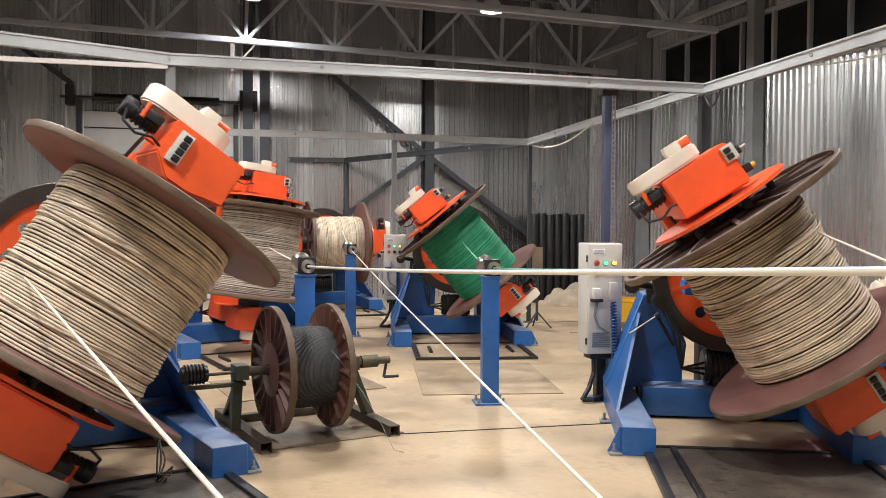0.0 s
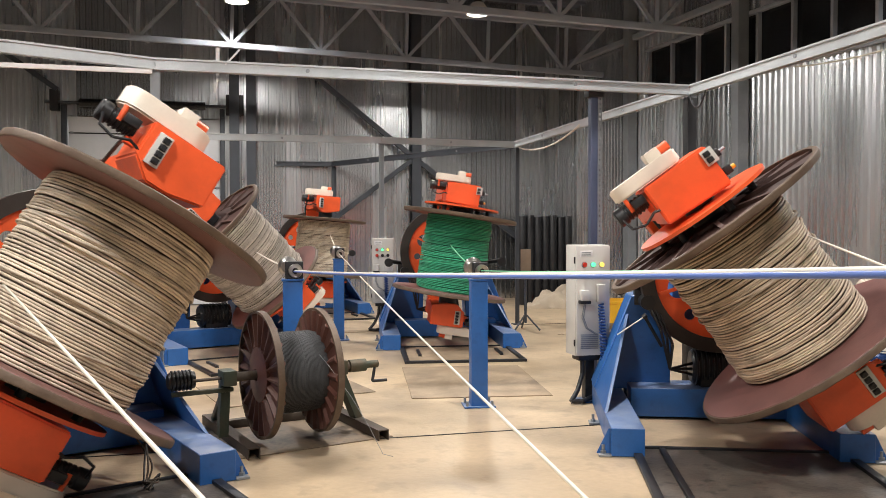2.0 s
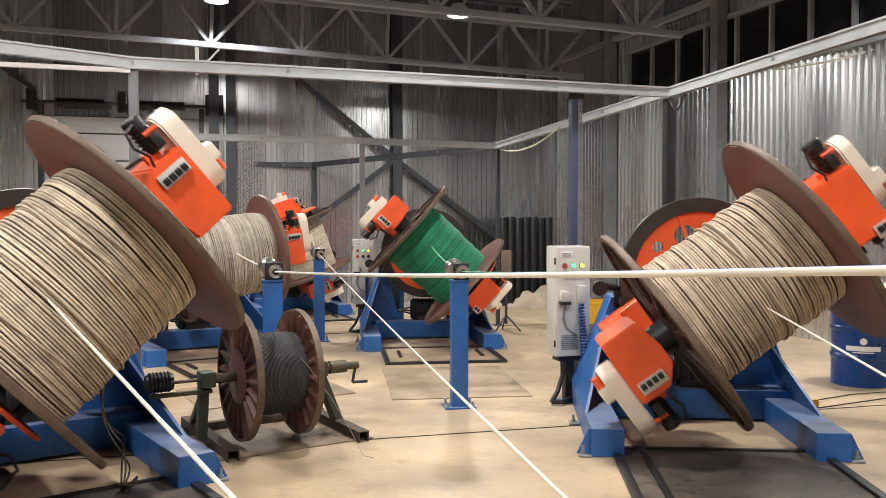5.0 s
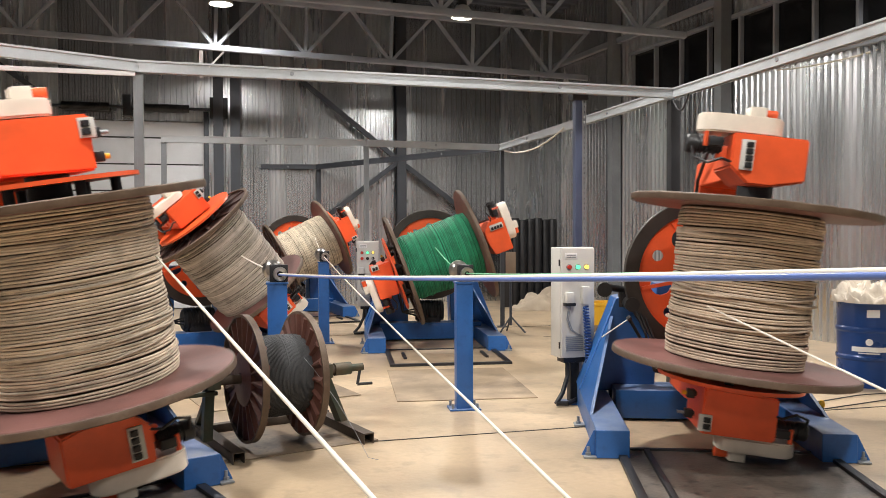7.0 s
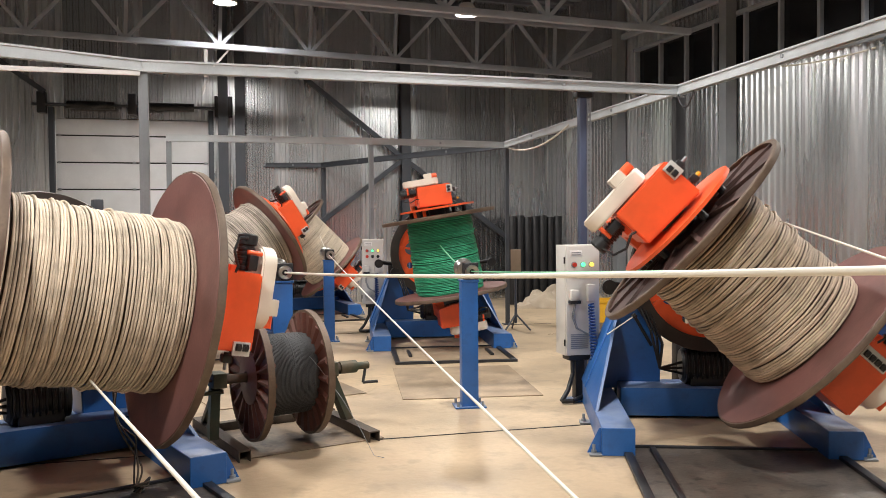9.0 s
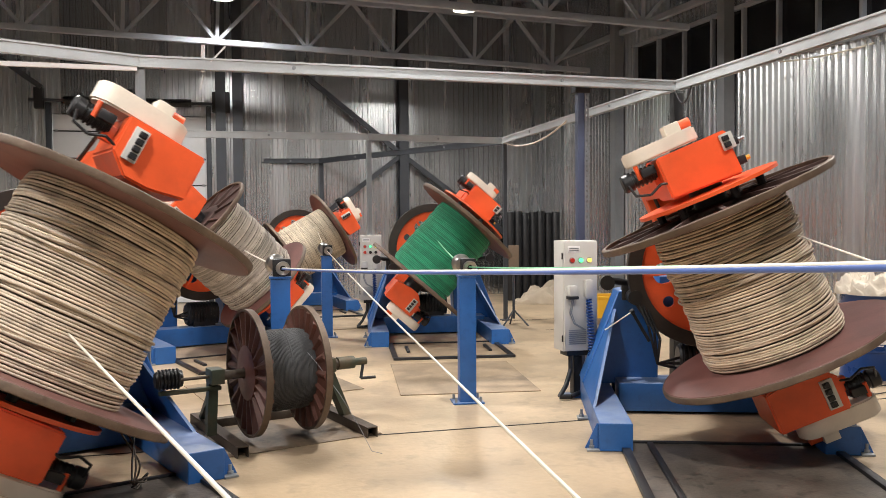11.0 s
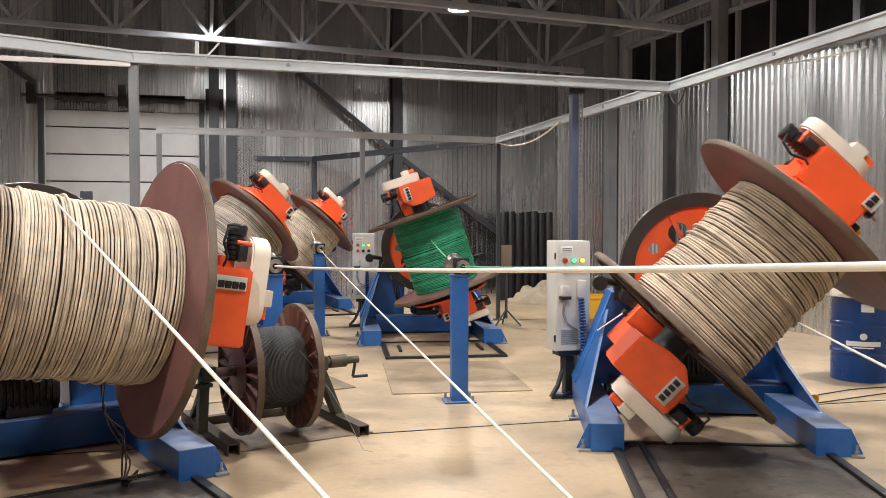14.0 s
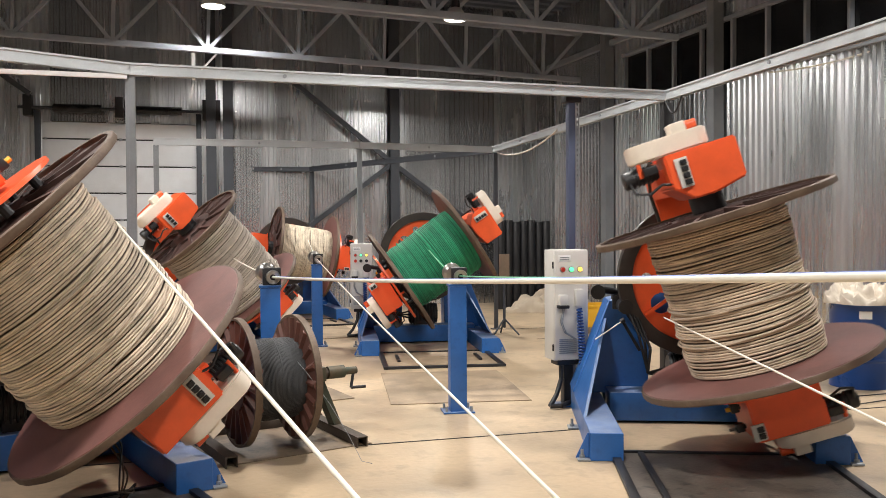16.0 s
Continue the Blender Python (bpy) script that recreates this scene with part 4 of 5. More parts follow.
# ---- guide posts ----
def guide_post(x, y, top, w, heading, label):
    t = thing("guide_post", pose(x, y, 0, 0, 0, -heading), label, "post", "guide posts")
    part("column", box_bm((w, w, top), (0, 0, top / 2), 0.008), "blue", t, "blue square steel column")
    part("base_plate", box_bm((w * 1.9, w * 1.5, 0.014), (0, 0, 0.007), 0.003), "blue", t)
    part("top_plate", box_bm((w * 1.12, w * 1.12, 0.02), (0, 0, top + 0.01), 0.003), "blue", t)
    for sx in (-1, 1):
        for sy in (-1, 1):
            part("anchor_bolt", rod_bm((sx * w * 0.75, sy * w * 0.55, 0.012), (sx * w * 0.75, sy * w * 0.55, 0.06), 0.012, 8), "strut", t)
    part("guide_block", box_bm((w * 0.92, w * 0.5, 0.15), (w * 0.08, -w * 0.22, top + 0.095), 0.008), "black_steel", t, "black guide block")
    bm = bmesh.new()
    add_lathe(bm, [(0.026, -0.03), (0.055, -0.035), (0.062, -0.02), (0.062, 0.0), (0.026, 0.0)], 28, True, "Y")
    bmesh.ops.translate(bm, verts=bm.verts, vec=(w * 0.14, -w * 0.46, top + 0.09))
    part("guide_eye", bm, "chrome", t, "polished ring eye")
    bm = bmesh.new()
    add_lathe(bm, [(0.01, -0.06), (0.06, -0.055), (0.085, -0.02), (0.09, 0.02), (0.07, 0.05), (0.01, 0.055)], 28, False, "Y")
    bmesh.ops.translate(bm, verts=bm.verts, vec=(-w * 0.22, w * 0.45, top + 0.12))
    part("roller", bm, "chrome", t, "polished guide roller")
    return t


guide_post(0.175, 7.48, 1.14, 0.15, -8, "blue guide post with polished roller before the green reel")
guide_post(-1.46, 7.2, 1.16, 0.17, -12, "blue guide post with polished roller behind the rusty reel")
guide_post(-1.74, 11.9, 1.16, 0.15, -12, "blue guide post with black guide block")


# ---- taut cables ----
def sagging_cable(name, pts, r, material, label):
    cu = bpy.data.curves.new(name, "CURVE")
    cu.dimensions, cu.bevel_depth, cu.bevel_resolution = "3D", r, 3
    sp = cu.splines.new("POLY")
    sp.points.add(len(pts) - 1)
    for p, q in zip(sp.points, pts):
        p.co = (*q, 1)
    cu.materials.append(M[material])
    dg = new(name, cu)
    return tagged(dg, label, "cable")


def span(a, b, sag, n=24):
    a, b = Vector(a), Vector(b)
    return [tuple(a.lerp(b, i / n) - Vector((0, 0, sag * 4 * (i / n) * (1 - i / n)))) for i in range(n + 1)]


sagging_cable("far_cable", span((-1.72, 11.82, 1.25), (0.82, 0.1, 0.81), 0.035), 0.0062, "white_cable", "thin white cable running from the far guide post")
END_R = (1.24, 0.38, 1.620)
sagging_cable("white_cable", span((-1.42, 7.12, 1.25), END_R, 0.028), 0.0096, "white_cable", "white cable stretched from the guide post")
WHITE_LINE = span((-1.42, 7.12, 1.25), END_R, 0.028)
BLUE_LAY = sagging_cable("blue_cable", WHITE_LINE, 0.0078, "blue_cable", "blue cable lying along the white cable")
sagging_cable("green_cable", span((0.2, 7.40, 1.235), (0.583, 2.05, 1.512), 0.006), 0.0055, "green_cable", "thin green cable from the green reel's guide post")
sagging_cable("reel_end", span((-1.50, 7.28, 1.26), (-2.41, 9.80, 1.33), 0.01), 0.008, "white_cable", "pale cable from reel to guide roller")
sagging_cable("reel_end", span((0.12, 7.56, 1.25), (-0.11, 10.66, 1.40), 0.01), 0.007, "green_cable", "thin green cable from reel to guide roller")
sagging_cable("reel_end", span((-1.76, 11.98, 1.25), (-2.33, 14.9, 1.50), 0.01), 0.006, "white_cable", "pale cable from far reel to guide block")
# cables that follow the turning reels: a rigid stretch along its own z
LEAD_LEN = 7.0


def lead(name, r, label, material="white_cable"):
    bm = bmesh.new()
    add_rod(bm, (0, 0, 0.22), (0, 0, -LEAD_LEN), r, 12)
    return solo(name, bm, material, label, "cable")


LEADS = {
    "left": lead("reel_lead", 0.0062, "white cable running off the large grey reel"),
    "right": lead("reel_lead", 0.0052, "white cable running off the tan reel"),
}


# ---- the turning ----
TURNS = {
    "right": [(0, 146), (0.5, 157.6), (1, 157), (1.5, 147.7), (2, 143.5), (2.5, 146.5), (3, 154), (3.5, 161.7), (4, 177.5), (4.2, 183), (5.25, 254), (6.3, 321),
              (6.5, 332.5), (7, 367), (7.5, 399), (8, 435.5), (8.5, 468), (9, 492.5), (9.2, 498), (10.2, 510), (11.3, 520), (11.5, 522.5), (12, 529), (12.5, 535.6),
              (13, 546), (13.5, 565), (14, 584), (14.2, 594.5), (14.5, 610), (14.8, 628), (15, 637.5), (15.2, 650), (15.5, 670), (15.8, 690), (16, 702.6)],
    "left": [(0, 34), (0.5, 49.5), (1, 52.8), (1.5, 46.6), (2, 31.7), (2.5, 13), (3, 3), (3.5, -1), (4, 3.6), (4.2, 6), (5.25, 66), (6.3, 127), (6.5, 137.5), (7, 170.5),
             (7.5, 200.7), (8, 229.3), (8.5, 254.7), (9, 280), (9.2, 285), (10.2, 345), (11.3, 402), (11.5, 411), (12, 438.5), (12.5, 454), (13, 455), (13.5, 456.5), (14, 459),
             (14.5, 463), (14.8, 469), (15, 473.5), (15.2, 478), (15.5, 486.5), (15.8, 493), (16, 498)],
    "green": [(0, 140), (0.5, 150), (1, 165), (1.5, 179), (2, 188.6), (2.5, 209), (3, 227), (3.5, 248), (4, 268), (4.2, 272), (5.25, 328), (6.3, 388), (6.5, 400.5),
              (7, 430), (7.5, 455), (8, 487), (8.5, 508), (9, 531), (9.2, 538), (10.2, 562), (11.3, 590), (11.5, 597), (12, 618), (12.5, 634), (13, 655), (13.5, 677),
              (14, 701), (14.5, 720), (14.8, 734), (15, 742), (15.5, 755.5), (15.8, 768), (16, 776)],
    "middle": [(0, 188), (0.5, 225), (1, 255), (1.5, 286), (2, 315), (2.5, 346), (3, 364), (3.5, 391), (4, 405), (4.2, 411), (5.25, 453), (6.3, 486), (6.5, 488),
               (7, 500), (7.5, 527), (8, 542), (8.5, 564), (9, 597), (9.2, 600), (10.2, 640), (11.3, 678), (11.5, 672), (12, 645), (12.5, 615), (13, 591), (13.5, 587),
               (14, 586), (14.5, 592), (15, 624), (15.5, 648), (16, 676)],
    "far": [(0, 270), (0.5, 295), (1, 315), (1.5, 339), (2, 365), (2.5, 393), (3, 420), (3.5, 448), (4, 480), (4.2, 485), (5.25, 532), (6.3, 580), (6.5, 589), (7, 604),
            (7.5, 625), (8, 632), (8.5, 655), (9, 675), (9.2, 680), (10.2, 736), (11.3, 795), (11.5, 805), (12, 825), (12.5, 855), (13, 892), (13.5, 914), (14, 944),
            (14.5, 956), (15, 978), (15.5, 990), (16, 1000)],
}
# where each lead leaves its reel and a place further along it: seconds and the two world places
LEAD_FROM = {
    "left": [
             (0, -2.413, 4.35, 1.327, -0.54, 1.7, 1.045), (0.5, -2.253, 4.35, 1.314, -0.486, 1.7, 1.06), (1, -2.23, 4.35, 1.304, -0.482, 1.7, 1.06),
             (1.5, -2.326, 4.35, 1.417, -0.489, 1.7, 1.066), (2, -2.433, 4.35, 1.323, -0.546, 1.7, 1.062),
             (2.5, -2.437, 4.35, 1.124, -0.601, 1.7, 1.051), (3, -2.391, 4.35, 0.998, -0.628, 1.7, 1.051),
             (3.5, -2.346, 4.35, 0.944, -0.625, 1.7, 1.051), (4, -2.326, 4.35, 0.973, -0.618, 1.7, 1.056),
             (4.2, -2.275, 4.35, 1.028, -0.58, 1.7, 1.057), (5.25, -2.005, 4.35, 1.315, -0.383, 1.7, 1.061),
             (6.3, -1.735, 4.35, 1.601, -0.186, 1.7, 1.065), (6.5, -1.684, 4.35, 1.656, -0.149, 1.7, 1.066),
             (7, -1.492, 4.35, 1.458, -0.155, 1.7, 1.071), (7.5, -1.43, 4.35, 1.198, -0.21, 1.7, 1.071),
             (8, -1.508, 4.35, 1.029, -0.312, 1.7, 1.071), (8.5, -1.678, 4.35, 0.856, -0.443, 1.7, 1.072),
             (9, -1.897, 4.35, 0.811, -0.531, 1.7, 1.066), (9.2, -1.908, 4.35, 0.834, -0.524, 1.7, 1.065),
             (10.2, -1.963, 4.35, 0.95, -0.489, 1.7, 1.058), (11.3, -2.024, 4.35, 1.077, -0.45, 1.7, 1.05),
             (11.5, -2.035, 4.35, 1.1, -0.443, 1.7, 1.048), (12, -2.093, 4.35, 1.54, -0.307, 1.7, 1.04),
             (12.5, -2.03, 4.35, 1.673, -0.233, 1.7, 1.032), (13, -2.001, 4.35, 1.699, -0.238, 1.7, 1.053),
             (13.5, -2.011, 4.35, 1.706, -0.243, 1.7, 1.058), (14, -1.986, 4.35, 1.696, -0.237, 1.7, 1.05),
             (14.5, -1.956, 4.35, 1.679, -0.22, 1.7, 1.055), (15, -1.83, 4.35, 1.641, -0.201, 1.7, 1.068),
             (15.5, -1.697, 4.35, 1.624, -0.191, 1.7, 1.087), (16, -1.658, 4.35, 1.658, -0.169, 1.7, 1.081)],
    "right": [
             (0, 2.182, 5.25, 1.586, 1.481, 3, 1.501), (3, 2.31, 5.25, 1.518, 1.582, 3, 1.45), (3.5, 2.367, 5.25, 1.469, 1.614, 3, 1.41),
             (4, 2.395, 5.25, 1.337, 1.622, 3, 1.325), (6.5, 1.601, 5.25, 0.957, 1.626, 3, 0.904), (7, 1.735, 5.25, 1.104, 1.607, 3, 1.03),
             (7.5, 1.858, 5.25, 1.337, 1.6, 3, 1.153), (8, 1.794, 5.25, 1.597, 1.602, 3, 1.335), (8.5, 2.284, 5.25, 1.516, 1.588, 3, 1.456),
             (9, 2.137, 5.25, 1.641, 1.586, 3, 1.502), (11.5, 2.302, 5.25, 1.481, 1.599, 3, 1.431), (12.5, 2.339, 5.25, 1.381, 1.595, 3, 1.35),
             (14, 2.317, 5.25, 0.974, 1.631, 3, 1.096), (15, 1.966, 5.25, 0.788, 1.636, 3, 0.857), (15.5, 1.787, 5.25, 0.832, 1.626, 3, 0.883),
             (16, 1.515, 5.25, 1.041, 1.637, 3, 0.915)],
}


# the blue strand rolls round the white one: seconds, and 1 in front of it, 0 behind it
BLUE_ROLL = [(0, 0.1), (0.8, 0.3), (1.4, 1), (2.2, 1), (2.8, 0.1), (4, 0.2), (5.2, 0.1), (6.2, 0.6), (6.8, 1), (8.3, 1), (9, 0.3), (10.4, 0.1),
             (11.2, 0.9), (13.1, 0.9), (13.8, 0.2), (16, 0)]


def motions():
    walk(BLUE_LAY, [(t, pose(0.012 - 0.022 * s, 0.005 - 0.009 * s, 0.004 - 0.011 * s)) for t, s in BLUE_ROLL])
    for key, rows in TURNS.items():
        cx, cy, hd = STANDS[key][:3]
        zc = STANDS[key][9]
        walk(YOKES[key], [(t, pose(0, 0, zc, 0, a, 0)) for t, a in rows])
        walk(REELS[key], [(t, pose(cx, cy, zc, 0, 0, -hd) @ pose(0, 0, 0, 0, a, 0)) for t, a in rows])
    for key, rows in LEAD_FROM.items():
        walk(LEADS[key], [(t, look((x, y, z), (u, v, w))) for t, x, y, z, u, v, w in rows])


# ---- floor plates, pits and joints ----
def stand_local(key):
    cx, cy, hd = STANDS[key][:3]
    return pose(cx, cy, 0, 0, 0, -hd)


def pit_cover(key, y0, y1, w, material, label, bar=1.0, off=0.0):
    """A dark steel-framed pit cover before a stand, from y0 back to y1."""
    t = thing("pit_cover", stand_local(key) @ pose(off, 0, 0), label, "floor plate", "pit covers")
    part("plate", box_bm((2 * w, y1 - y0, 0.006), (0, (y0 + y1) / 2, 0.003), 0.002), material, t)
    for s in (-1, 1):
        part("frame_bar", box_bm((0.06, y1 - y0, 0.03), (s * (w + 0.03), (y0 + y1) / 2, 0.015), 0.004), "black_steel", t)
        if bar == 1.0 and s > 0:
            continue
        part("guide_bar", box_bm((0.04, (y1 - y0 - 0.1) * bar, 0.028), (s * (w - 0.16), y0 + 0.05 + (y1 - y0 - 0.1) * bar / 2 + (0.4 if bar < 1 else 0.0), 0.018), 0.004), "black_steel", t)
    part("frame_bar", box_bm((2 * w + 0.12, 0.06, 0.03), (0, y0 - 0.03, 0.015), 0.004), "black_steel", t)
    part("frame_bar", box_bm((2 * w + 0.12, 0.04, 0.02), (0, y1 + 0.02, 0.010), 0.004), "black_steel", t)


pit_cover("right", -1.35, 0.11, 0.70, "pit", "oily black steel pit cover under the tan reel", 1.0, -0.11)
pit_cover("left", -1.3, 0.14, 0.70, "pit", "oily black steel pit cover under the grey reel")
pit_cover("green", -1.15, 0.10, 0.68, "plate", "dusty pit cover with black frame under the green reel", 0.4)
pit_cover("middle", -1.0, 0.10, 0.68, "plate", "dusty pit cover with black frame under the cream reel", 0.4)
pit_cover("far", -1.0, 0.10, 0.68, "plate", "dusty pit cover before the far stand", 0.4)


def floor_plate(m, w, d, label, material="plate"):
    t = solo("floor_plate", box_bm((w, d, 0.008), (0, 0, 0.004), 0.002), material, label, "floor plate", m, "floor plates")
    return t


floor_plate(pose(0.12, 8.72, 0, 0, 0, 7), 1.36, 1.75, "dusty sheet laid flat on the concrete before the green reel")
floor_plate(pose(-1.95, 13.4, 0, 0, 0, 20), 1.3, 1.5, "dusty sheet laid flat on the concrete")
floor_plate(pose(-1.75, 8.2, 0, 0, 0, 30), 1.5, 1.1, "dusty sheet laid flat behind the rusty reel stand")
for a, b in (((-3.2, 5.62), (1.16, 6.76)), ((-2.0, 13.0), (6.0, 15.0)), ((2.4, 7.08), (7.5, 8.4)), ((1.5, 12.5), (6.0, 13.7))):
    bm = bmesh.new()
    ln = (Vector(b) - Vector(a)).length
    add_box(bm, (ln, 0.014, 0.003), (0, 0, 0.0015))
    mid = (Vector(a) + Vector(b)) / 2
    solo("floor_joint", bm, "black_steel", "thin dark joint in the concrete floor", "joint",
         Matrix.Translation((mid.x, mid.y, 0)) @ Matrix.Rotation(math.atan2(b[1] - a[1], b[0] - a[0]), 4, "Z"), "floor joints", "structure")


# ---- small reel on its stand ----
def small_reel():
    base = pose(-1.28, 6.22, 0, 0, 0, 31.7)
    t = thing("reel_trestle", base, "rusty dark steel trestle with crank on the concrete floor", "stand")
    for x in (-0.40, 0.61):
        bm = bmesh.new()
        for dx in (-0.04, 0.04):
            add_box(bm, (0.008, 1.24, 0.08), (x + dx, 0.27, 0.04))
        add_box(bm, (0.088, 1.24, 0.008), (x, 0.27, 0.077))
        part("base_channel", bm, "rust_steel", t, "rusty open channel", None, 0)
        sx = -0.48 if x < 0 else 0.40
        bm = bmesh.new()
        add_bar(bm, (sx if x < 0 else 0.62, 0.16, 0.07), (sx, 0.08, 0.54), 0.07, 0.07)
        part("upright", bm, "olive", t)
        bm = bmesh.new()
        add_bar(bm, (x if x < 0 else 0.62, 0.70, 0.07), (sx, 0.06, 0.46), 0.04, 0.05)
        part("strut", bm, "olive", t)
        bm = bmesh.new()
        add_box(bm, (0.10, 0.16, 0.11), (sx, 0.02, 0.53), 0.01)
        part("axle_bracket", bm, "olive", t, "olive axle bracket")
    part("cross_tube", box_bm((1.05, 0.07, 0.07), (0.17, 0.62, 0.04), 0.006), "rust_steel", t)
    part("axle", rod_bm((-0.52, 0, 0.53), (0.62, 0, 0.53), 0.035, 20), "rust_steel", t)
    bm = bmesh.new()
    add_rod(bm, (0.48, 0, 0.53), (0.62, 0, 0.53), 0.05, 20)
    add_rod(bm, (0.62, 0, 0.53), (0.73, 0, 0.53), 0.03, 16)
    part("crank_hub", bm, "olive", t)
    bm = bmesh.new()
    add_rod(bm, (0.71, 0, 0.53), (0.67, -0.03, 0.40), 0.012, 10)
    add_rod(bm, (0.67, -0.03, 0.40), (0.79, -0.05, 0.40), 0.012, 10)
    part("crank_handle", bm, "black_steel", t, "bent black crank handle")
    part("drive_shaft", rod_bm((-0.74, 0, 0.53), (-0.45, 0, 0.53), 0.012, 10), "rust_steel", t)
    bm = bmesh.new()
    prof = [(0.001, -0.13), (0.06, -0.13), (0.075, -0.11)]
    for k in range(6):
        prof += [(0.075, -0.10 + 0.034 * k), (0.088, -0.095 + 0.034 * k), (0.088, -0.083 + 0.034 * k), (0.075, -0.078 + 0.034 * k)]
    add_lathe(bm, prof + [(0.07, 0.12), (0.001, 0.12)], 24, False)
    bmesh.ops.rotate(bm, verts=bm.verts, matrix=Matrix.Rotation(math.pi / 2, 3, "Y"))
    bmesh.ops.scale(bm, verts=bm.verts, vec=(0.75, 0.85, 0.85))
    bmesh.ops.translate(bm, verts=bm.verts, vec=(-0.80, 0.06, 0.53))
    part("motor", bm, "black", t, "black ribbed motor on a bracket")
    part("motor_bracket", box_bm((0.44, 0.05, 0.03), (-0.66, 0.02, 0.44), 0.006), "olive", t)

    r = thing("wire_reel", base @ pose(-0.012, 0, 0.53, 0, 90, 0), "rusty red ribbed reel of thin grey wire", "reel")
    R, half = 0.475, 0.25
    for s in (-1, 1):
        bm = bmesh.new()
        hz = half - 0.045
        add_lathe(bm, [(q, s * h) for q, h in ((0.20, hz), (R - 0.01, hz), (R - 0.01, hz + 0.012), (0.20, hz + 0.012))], 72)
        fl = part("flange", bm, "rust", r)
        bm = bmesh.new()
        add_lathe(bm, [(q, s * h) for q, h in ((R - 0.018, hz - 0.004), (R, hz - 0.004), (R, half), (R - 0.018, half))], 72)
        part("flange_rim", bm, "flange_edge", fl, "worn tan flange rim")
        bm = bmesh.new()
        add_lathe(bm, [(q, s * h) for q, h in ((0.045, hz + 0.005), (0.20, hz + 0.005), (0.205, half - 0.005), (0.045, half + 0.012))], 40)
        part("hub", bm, "rust", fl)
        for k in range(20):
            a = math.radians(18 * k)
            rot = Matrix.Rotation(a, 4, "Z")
            bm = bmesh.new()
            add_prism(bm, [(-0.012, hz + 0.01), (-0.034, hz + 0.01), (-0.008, half - 0.006), (0.008, half - 0.006), (0.034, hz + 0.01)], 0.20, R - 0.016,
                      lambda u, v, w: tuple(rot @ Vector((w, u * w / 0.34, s * v))))
            part("rib", bm, "rust", fl, "", None, 25)
            bm = bmesh.new()
            add_prism(bm, [(-0.012, hz - 0.001), (-0.026, hz - 0.001), (-0.006, hz - 0.02), (0.006, hz - 0.02), (0.026, hz - 0.001)], 0.26, R - 0.02,
                      lambda u, v, w: tuple(rot @ Vector((w, u * w / 0.34, s * v))))
            part("inner_rib", bm, "rust", fl, "", None, 25)
    ob = new("winding", winding_mesh("wire_winding", half - 0.06, 0.30, 0.009, "wire_steel", 77, 64, 0.15))
    ob.parent = r
    tagged(ob, "tightly wound thin grey wire", kind="stuff")
    bm = bmesh.new()
    add_lathe(bm, [(0.2995, -half + 0.05), (0.2995, half - 0.05)], 56, False)
    part("winding_core", bm, "wire_steel", r)
    # loose wire end running to the floor
    pts = [tuple(base @ Vector(p)) for p in ((0.12, -0.235, 0.70), (0.16, -0.34, 0.62), (0.27, -0.51, 0.40), (0.36, -0.64, 0.18), (0.42, -0.72, 0.01), (0.46, -0.80, 0.006))]
    sagging_cable("wire_end", pts, 0.002, "strut", "loose thin wire end hanging to the floor")
    floor_plate(base @ pose(0.12, 0.26, 0), 1.2, 1.1, "oil-stained flat sheet under the rusty trestle", "stained")


small_reel()


